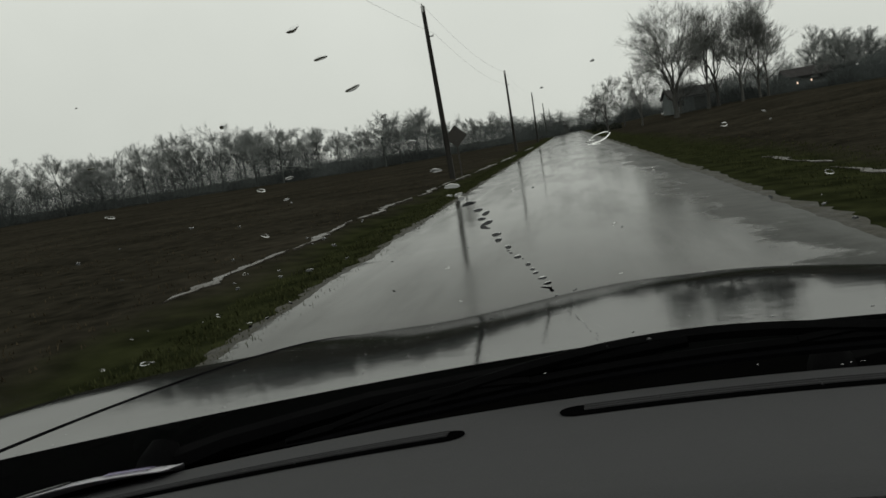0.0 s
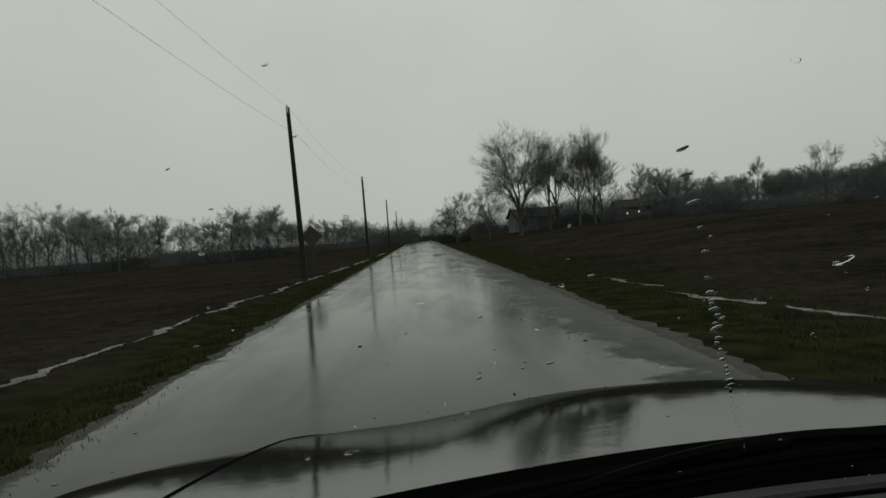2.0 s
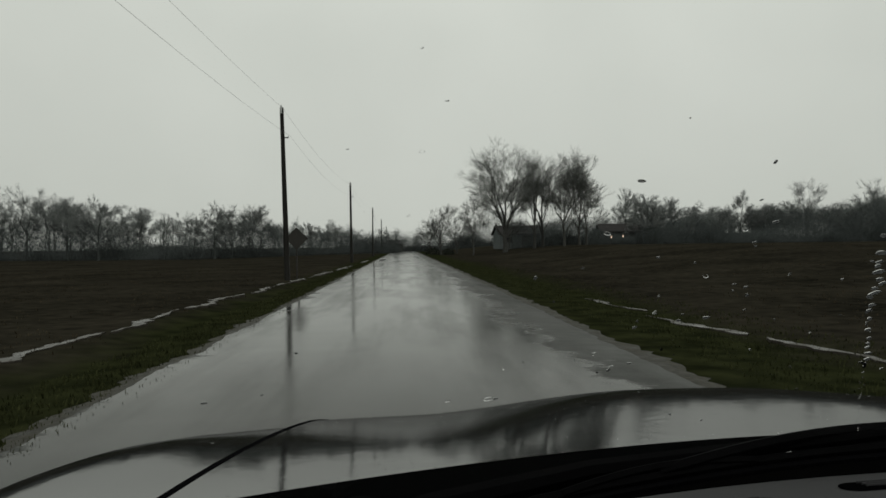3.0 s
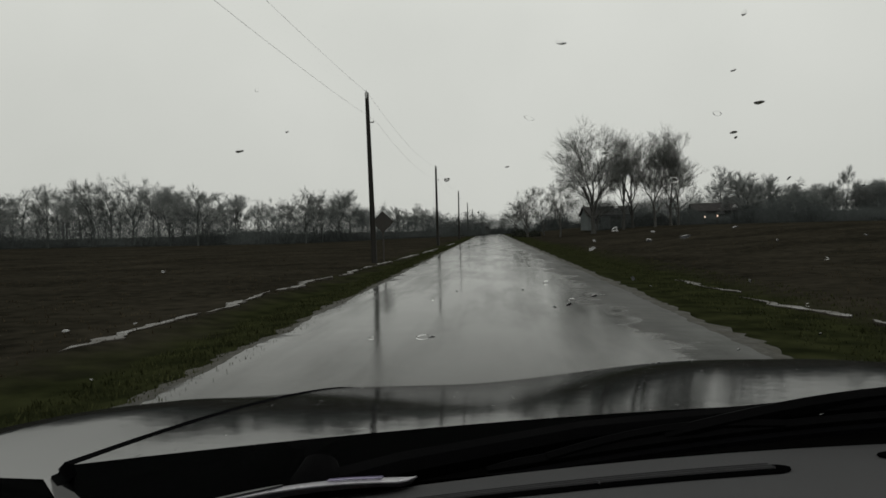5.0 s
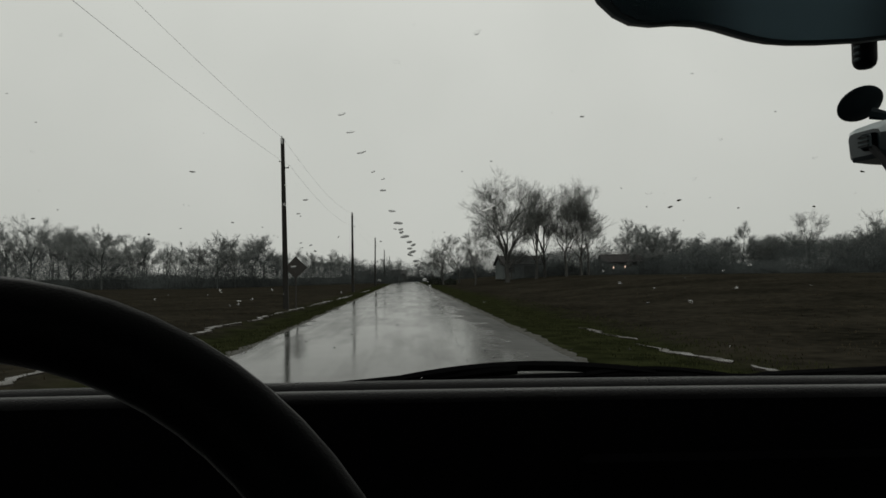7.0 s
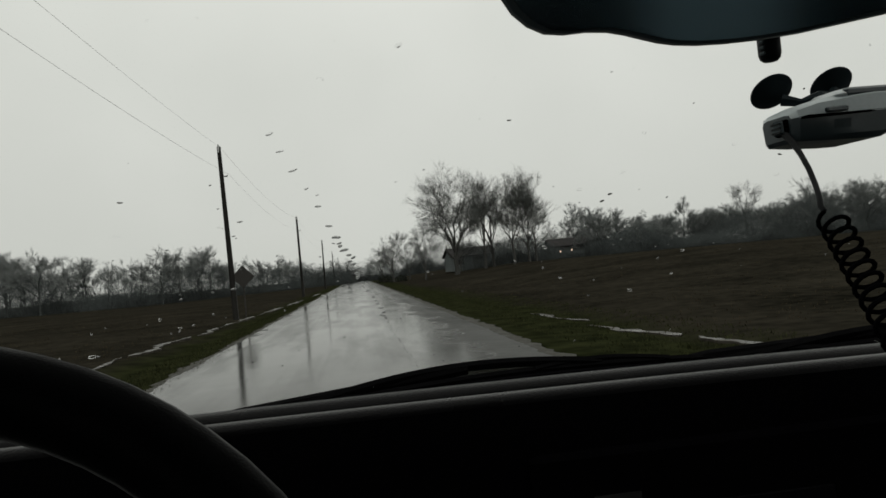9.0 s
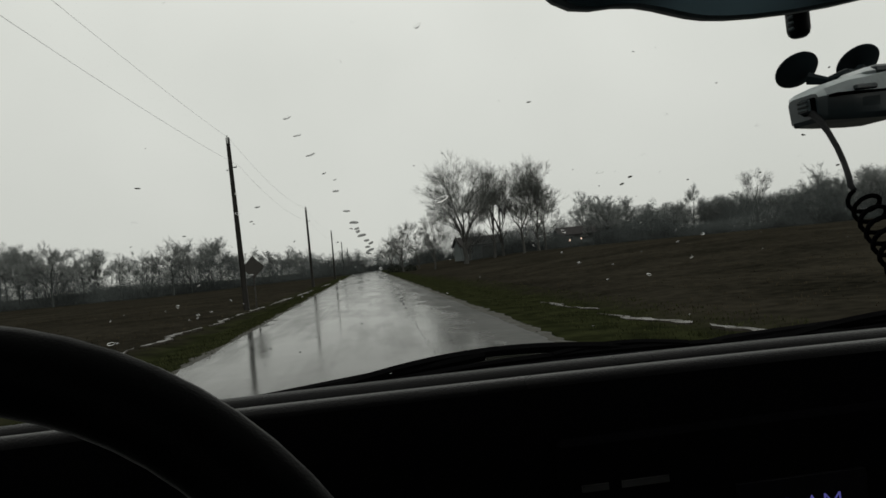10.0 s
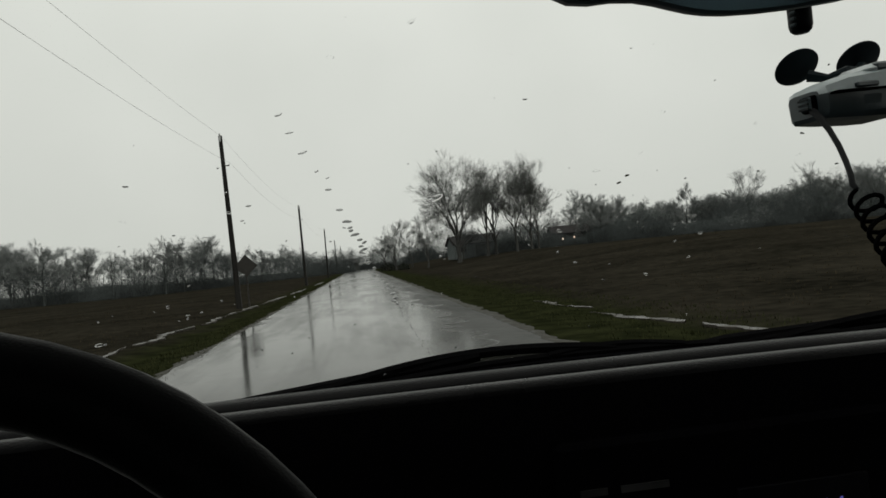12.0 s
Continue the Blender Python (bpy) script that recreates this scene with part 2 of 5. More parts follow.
ASPHALT, SOIL = wet_road_material(), ground_material()
GRAVEL = material("wet_gravel", (0.040, 0.038, 0.031), 0.6, vary=0.75, scale=3, fine=14, bump=0.5, depth=0.02, spec=0.06)
PUDDLE = material("puddle_water", (0.045, 0.040, 0.033), 0.34, vary=0.3, scale=2, fine=14, bump=0.25, rough_vary=0.16, depth=0.01, spec=0.06)
GRASS = material("wet_winter_grass", (0.021, 0.025, 0.0105), 0.7, vary=0.5, scale=1.2, fine=9, bump=0, second=(0.037, 0.040, 0.0175), spec=0.0)
STUBBLE = material("brown_stubble", (0.030, 0.025, 0.016), 0.85, vary=0.5, scale=1.0, fine=9, bump=0, second=(0.05, 0.041, 0.027), spec=0.0)
# Bark and twigs are lightened to stand in for haze over the distance.
HAZED_BARK = material("hazed_wet_bark", (0.065, 0.065, 0.061), 0.85, vary=0.4, scale=3, fine=30, bump=0.6, stretch=(1, 1, 0.25), tree_random=0.25, spec=0.0)
HAZED_TWIG = material("hazed_bare_twigs", (0.205, 0.216, 0.211), 0.9, vary=0.35, scale=0.6, fine=8, bump=0, tree_random=0.3, spec=0.0)
EVERGREEN = material("dark_evergreen", (0.030, 0.034, 0.026), 0.8, vary=0.4, scale=0.8, fine=8, bump=0, tree_random=0.2, spec=0.1)
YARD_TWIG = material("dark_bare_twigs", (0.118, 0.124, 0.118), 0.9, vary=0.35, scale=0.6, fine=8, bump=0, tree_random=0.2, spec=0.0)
BRUSH = material("dark_bare_brush", (0.046, 0.051, 0.050), 0.9, vary=0.35, scale=0.25, fine=3, bump=0, spec=0.0)
# Far bark and wood get a blue-grey tint in place of haze.
HAZED_FAR_BARK = material("hazed_grey_wet_bark", (0.064, 0.070, 0.068), 0.9, vary=0.35, scale=0.12, fine=2, bump=0, spec=0.0)
HAZED_WOOD = material("hazed_grey_wood", (0.080, 0.089, 0.088), 0.9, vary=0.35, scale=0.12, fine=2, bump=0, spec=0.0)
POLE_WOOD = material("weathered_pole_wood", (0.027, 0.026, 0.024), 0.8, vary=0.4, scale=1.5, fine=40, bump=0.5, stretch=(1, 1, 0.08), spec=0.0)
WIRE = material("weathered_grey_cable", (0.22, 0.22, 0.22), 0.7, bump=0, spec=0.1)
CERAMIC = material("grey_porcelain", (0.45, 0.46, 0.45), 0.3, vary=0.1, bump=0)
STEEL = material("galvanised_steel", (0.10, 0.10, 0.10), 0.6, metal=0.3, vary=0.2, scale=4, bump=0.1)
SIGN_BACK = material("dull_sign_metal", (0.035, 0.032, 0.028), 0.6, metal=0.3, vary=0.3, scale=3, bump=0.1)
SIDING = material("pale_grey_siding", (0.135, 0.15, 0.15), 0.75, vary=0.2, scale=0.6, fine=8, bump=0.1, spec=0.0)
WHITE_SIDING = material("off_white_siding", (0.075, 0.077, 0.073), 0.7, vary=0.2, scale=0.5, fine=8, bump=0.1, spec=0.0)
ROOFING = material("dark_wet_shingles", (0.045, 0.043, 0.043), 0.8, vary=0.3, scale=1.5, fine=20, bump=0.3, spec=0.0)
DARK_PANE = material("dark_window_pane", (0.02, 0.022, 0.025), 0.12, vary=0.2, bump=0)
TRIM = material("white_trim_paint", (0.11, 0.11, 0.105), 0.6, vary=0.1, bump=0.05)
PAINT = wet_paint_material()
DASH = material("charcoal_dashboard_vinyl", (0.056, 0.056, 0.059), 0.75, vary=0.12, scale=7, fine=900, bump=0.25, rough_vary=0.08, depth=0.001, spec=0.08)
# Near-black that also holds the shade on the dashboard's face, groove and foot.
DASH_SHADE = material("black_plastic_with_shade", (0.0024, 0.0024, 0.0028), 0.9, vary=0.15, scale=8, fine=700, bump=0.2, depth=0.001, spec=0.0)
# The top's vinyl again, darkened to imitate shade on its rolled edges.
DASH_EDGE = material("shade_dark_rolled_vinyl", (0.0042, 0.0042, 0.0046), 0.30, vary=0.15, scale=9, fine=900, bump=0.4, rough_vary=0.05, depth=0.001, spec=0.075)
VENT_BLACK = material("black_vent_plastic", (0.0022, 0.0022, 0.0024), 0.95, vary=0.2, scale=20, fine=300, bump=0.05, spec=0.0)
WHEEL_SKIN = material("black_wheel_leather", (0.0015, 0.0017, 0.0018), 0.34, vary=0.15, scale=14, fine=900, bump=0.25, rough_vary=0.06, depth=0.0008, spec=0.006)
COWL = material("wet_black_cowl_plastic", (0.0020, 0.0020, 0.0020), 0.85, vary=0.3, scale=12, fine=200, bump=0.3, depth=0.002, spec=0.0)
RUBBER = material("black_rubber", (0.004, 0.004, 0.0045), 0.8, vary=0.2, scale=20, fine=300, bump=0.1, depth=0.001, spec=0.0)
WIPER_METAL = material("black_wiper_paint", (0.003, 0.003, 0.0033), 0.7, vary=0.2, scale=15, fine=250, bump=0.05, spec=0.02)
PALE_SHELL = material("pale_grey_plastic", (0.62, 0.66, 0.67), 0.4, vary=0.06, scale=20, fine=400, bump=0.1, depth=0.0006)
MIRROR_BACK = material("mirror_housing_plastic", (0.016, 0.027, 0.032), 0.42, vary=0.15, scale=12, fine=300, bump=0.1, depth=0.001)
DETECTOR_GREY = material("pearl_grey_plastic", (0.43, 0.48, 0.49), 0.4, vary=0.08, scale=20, fine=400, bump=0.1, depth=0.0006)
DETECTOR_DARK = material("dark_teal_plastic", (0.030, 0.044, 0.050), 0.35, vary=0.12, scale=20, fine=400, bump=0.1, depth=0.0006)
CUP_RUBBER = material("dark_suction_rubber", (0.009, 0.016, 0.019), 0.6, vary=0.15, scale=30, bump=0, spec=0.12)
KNOB = material("black_knob_plastic", (0.008, 0.011, 0.012), 0.5, vary=0.15, scale=30, fine=400, bump=0.1, depth=0.0006, spec=0.15)
PLUG_GREY = material("teal_grey_plastic", (0.075, 0.100, 0.108), 0.5, vary=0.2, scale=40, fine=500, bump=0.1, depth=0.0005, spec=0.2)
CORD_GREY = material("dark_grey_cord", (0.011, 0.012, 0.013), 0.6, vary=0.2, scale=60, fine=500, bump=0.15, depth=0.0004, spec=0.12)
PAPER = material("white_glossy_paper", (0.40, 0.39, 0.43), 0.35, vary=0.06, scale=20, fine=120, bump=0.05, depth=0.0005)
PAPER_INK = material("violet_printed_ink", (0.30, 0.27, 0.42), 0.5, vary=0.2, scale=30, bump=0)
STICKER_INK = material("dark_sticker_ink", (0.035, 0.037, 0.04), 0.5, bump=0)
# Unseen trim, made pale to brighten what the rear-view mirror reflects.
MIRROR_FILL = material("pale_mirror_fill_trim", (0.36, 0.39, 0.40), 0.9, vary=0.1, scale=6, bump=0.1)
HEADLINER = material("grey_headliner_cloth", (0.07, 0.07, 0.068), 0.95, vary=0.1, scale=10, fine=400, bump=0.2, depth=0.001)
DISPLAY = material("black_display_glass", (0.003, 0.003, 0.004), 0.3, bump=0, spec=0.08)
KEY_GREY = material("worn_grey_print", (0.010, 0.010, 0.010), 0.6, vary=0.3, scale=60, bump=0)
for m, k in ((WHEEL_SKIN, 0.22), (DASH_EDGE, 0.10)):
    m.node_tree.nodes["Principled BSDF"].inputs["Sheen Weight"].default_value = k
    m.node_tree.nodes["Principled BSDF"].inputs["Sheen Roughness"].default_value = 0.25
GLASS = glass_material("windscreen_glass")
WATER = water_drop_material()
DIGITS = glow_material("violet_clock_digits", (0.26, 0.25, 0.95), 0.20)
LAMP_WARM = glow_material("warm_yard_lamp", (1.0, 0.70, 0.52), 1.1)
MIRROR_GLASS = material("mirror_silver", (0.36, 0.52, 0.60), 0.16, metal=1.0, vary=0.02, rough_vary=0.01, bump=0)


# ---- mesh helpers ----
class Shape:
    """Gathers faces of one part, then becomes one mesh."""

    def __init__(self):
        self.v, self.f = [], []

    def add(self, verts, faces):
        k = len(self.v)
        self.v += [tuple(p) for p in verts]
        self.f += [tuple(i + k for i in q) for q in faces]
        return self

    def box(self, lo, hi, m=None):
        (a, b, c), (d, e, g) = lo, hi
        p = [Vector(q) for q in ((a, b, c), (d, b, c), (d, e, c), (a, e, c), (a, b, g), (d, b, g), (d, e, g), (a, e, g))]
        if m:
            p = [m @ q for q in p]
        return self.add(p, [(0, 3, 2, 1), (4, 5, 6, 7), (0, 1, 5, 4), (1, 2, 6, 5), (2, 3, 7, 6), (3, 0, 4, 7)])

    def block(self, lo, hi, r=0.01, m=None):
        """A box with its upright edges and its rims rounded off by a chamfer."""
        (a, b, c), (d, e, g) = lo, hi
        r = min(r, (d - a) / 2.1, (e - b) / 2.1, (g - c) / 2.1)
        rings = []
        for z, k in ((c, r), (c + r, 0), (g - r, 0), (g, r)):
            x0, y0, x1, y1, q = a + k, b + k, d - k, e - k, r
            rings.append([(x0 + q, y0, z), (x1 - q, y0, z), (x1, y0 + q, z), (x1, y1 - q, z), (x1 - q, y1, z), (x0 + q, y1, z), (x0, y1 - q, z), (x0, y0 + q, z)])
        p = [Vector(q) for ring in rings for q in ring]
        if m:
            p = [m @ q for q in p]
        fs = [(i * 8 + j, i * 8 + (j + 1) % 8, i * 8 + 8 + (j + 1) % 8, i * 8 + 8 + j) for i in range(3) for j in range(8)]
        return self.add(p, fs + [tuple(range(7, -1, -1)), tuple(range(24, 32))])

    def tube(self, path, radii, n=8, cap=True):
        path = [Vector(p) for p in path]
        if isinstance(radii, (int, float)):
            radii = [radii] * len(path)
        pts, side = [], None
        for i, p in enumerate(path):
            d = (path[min(i + 1, len(path) - 1)] - path[max(i - 1, 0)]).normalized()
            if side is None:
                side = d.orthogonal().normalized()
            side = (side - d * side.dot(d)).normalized()
            up = d.cross(side)
            for j in range(n):
                a = 2 * math.pi * j / n
                pts.append(p + (side * math.cos(a) + up * math.sin(a)) * radii[i])
        fs = [(i * n + j, i * n + (j + 1) % n, (i + 1) * n + (j + 1) % n, (i + 1) * n + j) for i in range(len(path) - 1) for j in range(n)]
        if cap:
            fs += [tuple(range(n - 1, -1, -1)), tuple(range((len(path) - 1) * n, len(path) * n))]
        return self.add(pts, fs)

    def sheet(self, rows, thick=None):
        """A surface through rows of points; thick closes it with a second side, offset by that vector."""
        w = len(rows[0])
        pts = [Vector(p) for r in rows for p in r]
        fs = [(i * w + j, i * w + j + 1, (i + 1) * w + j + 1, (i + 1) * w + j) for i in range(len(rows) - 1) for j in range(w - 1)]
        if thick is not None:
            k = len(pts)
            rim = [j for j in range(w)] + [i * w + w - 1 for i in range(1, len(rows))] + [(len(rows) - 1) * w + j for j in range(w - 2, -1, -1)] + [i * w for i in range(len(rows) - 2, 0, -1)]
            pts += [p + Vector(thick) for p in pts]
            fs += [tuple(i + k for i in reversed(q)) for q in fs]
            fs += [(rim[i], rim[i] + k, rim[(i + 1) % len(rim)] + k, rim[(i + 1) % len(rim)]) for i in range(len(rim))]
        return self.add(pts, fs)

    def disc(self, centre, normal, r, h, n=24, dome=0.0):
        d = Vector(normal).normalized()
        c = Vector(centre)
        return self.tube([c, c + d * h, c + d * (h + dome)], [r, r, r * (0.55 if dome else 1)], n)

    def mesh(self, name, smooth=True, angle=40):
        me = bpy.data.meshes.new(name)
        me.from_pydata(self.v, [], self.f)
        me.update()
        if len(self.f) < 12000:
            bm = bmesh.new()
            bm.from_mesh(me)
            bmesh.ops.recalc_face_normals(bm, faces=bm.faces)
            bm.to_mesh(me)
            bm.free()
        if smooth:
            me.polygons.foreach_set("use_smooth", [True] * len(me.polygons))
            me.set_sharp_from_angle(angle=radians(angle))
        return me


def part(name, shape, mat, parent, label="", smooth=True, angle=40):
    ob = new(name, shape.mesh(name, smooth, angle) if isinstance(shape, Shape) else shape)
    if mat and not ob.data.materials:
        ob.data.materials.append(mat)
    ob.parent = parent
    return tagged(ob, label)


def thing(name, label, category, at=(0, 0, 0), turn=0, group="", kind=""):
    ob = new(name)
    ob.empty_display_size = 0.1
    ob.matrix_basis = pose(*at, 0, 0, turn)
    return tagged(ob, label, category, group, kind)


def smooth01(a, b, x):
    t = min(1, max(0, (x - a) / (b - a)))
    return t * t * (3 - 2 * t)


# ---- ground, road, water ----

def land(x, y):
    """The land's height: flat beside the road, a shallow ditch to the left, a field that climbs to the right."""
    z = 1.35 * smooth01(4, 26, x) * smooth01(-10, 60, y)
    z += 0.25 * smooth01(14, 90, -x)
    z -= 0.10 * math.exp(-((x + 4.7) / 0.8) ** 2) + 0.06 * math.exp(-((x - 4.9) / 0.8) ** 2)
    rough = noise.noise(Vector((x * 0.33, y * 0.33, 0))) * 0.05 + noise.noise(Vector((x * 1.3, y * 1.3, 4))) * 0.025
    return z + rough * smooth01(3.4, 6.5, abs(x))


def steps(edges):
    out = []
    for a, b, n in edges:
        out += [a + (b - a) * i / n for i in range(n)]
    return out + [edges[-1][1]]


gx = steps([(-1600, -200, 7), (-200, -40, 20), (-40, -8, 50), (-8, 8, 48), (8, 40, 50), (40, 200, 20), (200, 1600, 7)])
gy = steps([(-400, -20, 8), (-20, 30, 90), (30, 90, 70), (90, 260, 40), (260, 2600, 12)])
ground = part("ground", Shape().sheet([[(x, y, land(x, y)) for x in gx] for y in gy]), SOIL, None, smooth=True, angle=180)
tagged(ground, "wet brown winter fields with grass verges beside the road", "ground", kind="structure")

road_rows, gl_rows, gr_rows = [], [], []
for y in steps([(-60, 0, 30), (0, 32, 210), (32, 60, 70), (60, 200, 80), (200, 1400, 30)]):
    wl_, wr_ = (0.09 * noise.noise(Vector((s, y * 0.55, 0))) + 0.05 * noise.noise(Vector((s, y * 2.1, 3))) + 0.05 * noise.noise(Vector((s, y * 4.7, 6))) for s in (0, 9))
    a, b = ROAD_L + wl_, ROAD_R + wr_
    road_rows.append([(a + (b - a) * i / 14, y, 0.035 + 0.05 * (1 - (2 * i / 14 - 1) ** 2) + 0.006 * noise.noise(Vector((i * 0.6, y * 0.5, 7)))) for i in range(15)])
    w3, w4 = (0.20 * noise.noise(Vector((s, y * 0.4, 5))) + 0.14 * noise.noise(Vector((s, y * 2.3, 8))) + 0.12 * noise.noise(Vector((s, y * 5.1, 2))) for s in (3, 13))
    gl_rows.append([(a - 0.26 + w3, y, land(a - 0.26, y) + 0.005), (a - 0.08, y, 0.03), (a + 0.05, y, 0.032)])
    gr_rows.append([(b - 0.05, y, 0.032), (b + 0.10, y, 0.03), (b + 0.30 + w4, y, land(b + 0.30, y) + 0.005)])
tagged(part("road", Shape().sheet(road_rows), ASPHALT, None, angle=180), "rain-wet worn asphalt country road with wheel tracks", "road", kind="structure")
tagged(part("road_shoulder_left", Shape().sheet(gl_rows), GRAVEL, None, angle=180), "narrow pale wet gravel edge of the road", "road shoulder", kind="structure")
tagged(part("road_shoulder_right", Shape().sheet(gr_rows), GRAVEL, None, angle=180), "narrow pale wet gravel edge of the road", "road shoulder", kind="structure")


def puddle(cx, cy, length, width, seed, skew=0.0):
    """An irregular sheet of standing rain water lying along the road."""
    rng = random.Random(seed)
    n, left, right = max(12, int(length * 7)), [], []
    ph = rng.random() * 50
    for i in range(n + 1):
        t = i / n
        y = cy + (t - 0.5) * length
        mid = cx + skew * (t - 0.5) + 0.22 * noise.noise(Vector((ph, y * 0.5, 1))) + 0.10 * noise.noise(Vector((ph, y * 1.9, 4)))
        w = width * (math.sin(math.pi * t) ** 0.5 + 0.02) * max(0.10, 0.45 + 1.1 * noise.noise(Vector((ph + 8, y * 0.8, 2))))
        left.append((mid - w * max(0.1, 0.6 + 1.0 * noise.noise(Vector((ph, y * 3.1, 6)))), y))
        right.append((mid + w * max(0.1, 0.6 + 1.0 * noise.noise(Vector((ph + 4, y * 3.1, 9)))), y))
    level = max(land(x, y) for x, y in left + right) + 0.012
    rows = [[(a[0], a[1], level), ((a[0] + b[0]) / 2, a[1], level + 0.002), (b[0], b[1], level)] for a, b in zip(left, right)]
    ob = part("puddle", Shape().sheet(rows, (0, 0, -0.12)), PUDDLE, None, angle=60)
    return tagged(ob, "long shallow puddle of rain water in the verge", "puddle", "puddles on the verges", "structure")


for i, (px, py, pl, pw, sk) in enumerate(((-5.8, 10.6, 4.4, 0.30, 0.1), (-5.75, 15.2, 5.0, 0.30, -0.15), (-5.65, 20.4, 5.4, 0.36, 0.15), (-5.5, 26.0, 4.4, 0.28, 0.1), (-5.35, 31.8, 6.5, 0.32, 0.1), (-5.1, 41, 9, 0.30, 0.3), (-4.85, 54, 11, 0.32, 0.2), (-4.55, 76, 12, 0.4, 0.2),
                                        (4.65, 17.4, 4.0, 0.20, -0.4), (4.85, 12.8, 3.4, 0.24, -0.5), (5.3, 9.2, 2.8, 0.30, -0.4))):
    puddle(px, py, pl, pw, 30 + i, sk)


def blades(name, label, mat, spots, h, wide, seed, kind="stuff"):
    """Grass or stubble: thin bent blades that stand on the land."""
    rng = random.Random(seed)
    s = Shape()
    for x, y in spots:
        z = land(x, y) - 0.01
        for _ in range(3):
            a, hh, w = rng.random() * 6.28, h * rng.uniform(0.4, 1.25), wide * rng.uniform(0.6, 1.4)
            dx, dy, b = math.cos(a) * w, math.sin(a) * w, rng.uniform(0.1, 0.6) * hh
            ox, oy = x + rng.gauss(0, 0.05), y + rng.gauss(0, 0.05)
            s.add([(ox - dx, oy - dy, z), (ox + dx, oy + dy, z), (ox + dx * 0.6 + dy / w * b * 0.4, oy + dy * 0.6 - dx / w * b * 0.4, z + hh * 0.6), (ox + dy / w * b, oy - dx / w * b, z + hh)], [(0, 1, 2), (0, 2, 3)])
    return tagged(part(name, s, mat, None, smooth=False), label, "grass", kind=kind)


rg = random.Random(5)
spots = [(rg.uniform(-4.6, -3.1) if rg.random() < 0.5 else rg.uniform(3.25, 6.2), 3 + 60 * rg.random() ** 1.6) for _ in range(9000)]
blades("verge_grass", "short wet yellow-green winter grass on the road verge", GRASS, spots, 0.065, 0.010, 6)
spots = []
while len(spots) < 9000:
    sx, sy = rg.uniform(-26, 30), 4 + 55 * rg.random() ** 1.4
    if (sx < -5.4 or sx > 5.6) and noise.noise(Vector((sx * 0.25, sy * 0.25, 20))) > -0.15:
        spots.append((sx, sy))
blades("field_stubble", "brown broken crop stubble on the wet field", STUBBLE, spots, 0.06, 0.012, 7)


# ---- trees ----
def grow(seed, height, wide, leaders, levels, trunk_r, clear=0.28, thin=0.012, twigs=10, rise=0.05, full=1):
    """Trunk and crown of a bare tree: limbs fork again and again inside a rounded crown and end in fine twigs."""
    rng = random.Random(seed)
    trunk, crown = Shape(), Shape()
    mid = Vector((0, 0, height * (0.5 + clear * 0.45)))
    rad = Vector((height * wide, height * wide, height * (0.5 - clear * 0.45)))

    def outside(p):
        return math.sqrt(((p.x - mid.x) / rad.x) ** 2 + ((p.y - mid.y) / rad.y) ** 2 + ((p.z - mid.z) / rad.z) ** 2)

    def aside(ax, amount):
        o = Vector((rng.gauss(0, 1), rng.gauss(0, 1), rng.gauss(0, 1)))
        o = (o - ax * o.dot(ax)).normalized()
        return (ax + o * amount).normalized()

    def spray(path, d, n):
        """Fine twigs along a thin branch."""
        for _ in range(n):
            k = rng.randrange(1, len(path))
            p = path[k - 1].lerp(path[k], rng.random())
            d1 = (aside(d, rng.uniform(0.3, 1.1)) + Vector((0, 0, 0.12))).normalized()
            tip = p + d1 * height * rng.uniform(0.035, 0.085)
            o = Vector((d1.z, rng.gauss(0, 0.4), -d1.x)).normalized() * thin
            crown.add([p - o, p + o, tip], [(0, 1, 2)])

    def limb(p, d, length, r, level):
        n = 5 if level < 2 else 3
        last = level >= levels or outside(p) > 0.97
        path, rr = [p], [r]
        for i in range(n):
            out = Vector((p.x / rad.x, p.y / rad.y, 0)) * 0.05
            d = (d + Vector((rng.gauss(0, 0.13), rng.gauss(0, 0.13), rng.gauss(0, 0.10) + rise)) + out).normalized()
            p = p + d * length / n
            path.append(p)
            rr.append(max(thin * 0.9, r * (1 - 0.42 * (i + 1) / n)))
        trunk.tube(path, rr, 7 if level < 2 else (4 if level < 4 else 3), cap=False)
        if last or level >= levels - 1 - full:
            spray(path, d, twigs if last else twigs // 2)
        if last:
            return
        for k in range(3 if rng.random() < 0.45 else 2):
            limb(p, aside(d, rng.uniform(0.25, 0.75)), length * rng.uniform(0.66, 0.86), rr[-1] * rng.uniform(0.72, 0.95), level + 1)
        for _ in range(full):
            if rng.random() > (0.75 if full == 1 else 0.5):
                continue
            k = rng.randrange(1, n)
            limb(path[k], aside(d, rng.uniform(0.6, 1.1)), length * rng.uniform(0.5, 0.75), rr[k] * 0.55, level + 1)

    lean = Vector((rng.gauss(0, 0.02), rng.gauss(0, 0.02), 1)) * height
    stem = [Vector((0, 0, -0.2)), Vector((0, 0, 0.12))] + [lean * clear * f + Vector((rng.gauss(0, 0.05), rng.gauss(0, 0.05), 0)) for f in (0.4, 0.75, 1.0, 1.35, 1.7)]
    trunk.tube(stem, [trunk_r * k for k in (1.5, 1.15, 1.0, 0.93, 0.86, 0.6, 0.42)], 10, cap=False)
    turn = rng.random() * 6.283
    for i in range(leaders):
        az, f = turn + 2.4 * i, i / max(1, leaders - 1)
        k = stem[3].lerp(stem[-1], f)
        tilt = 1.15 - 0.95 * f
        limb(k, Vector((math.cos(az) * tilt, math.sin(az) * tilt, 0.75)).normalized(), height * rng.uniform(0.17, 0.21) * (1 if full == 1 else 0.78 + 0.42 * f), trunk_r * rng.uniform(0.42, 0.58), 1)
    return trunk, crown


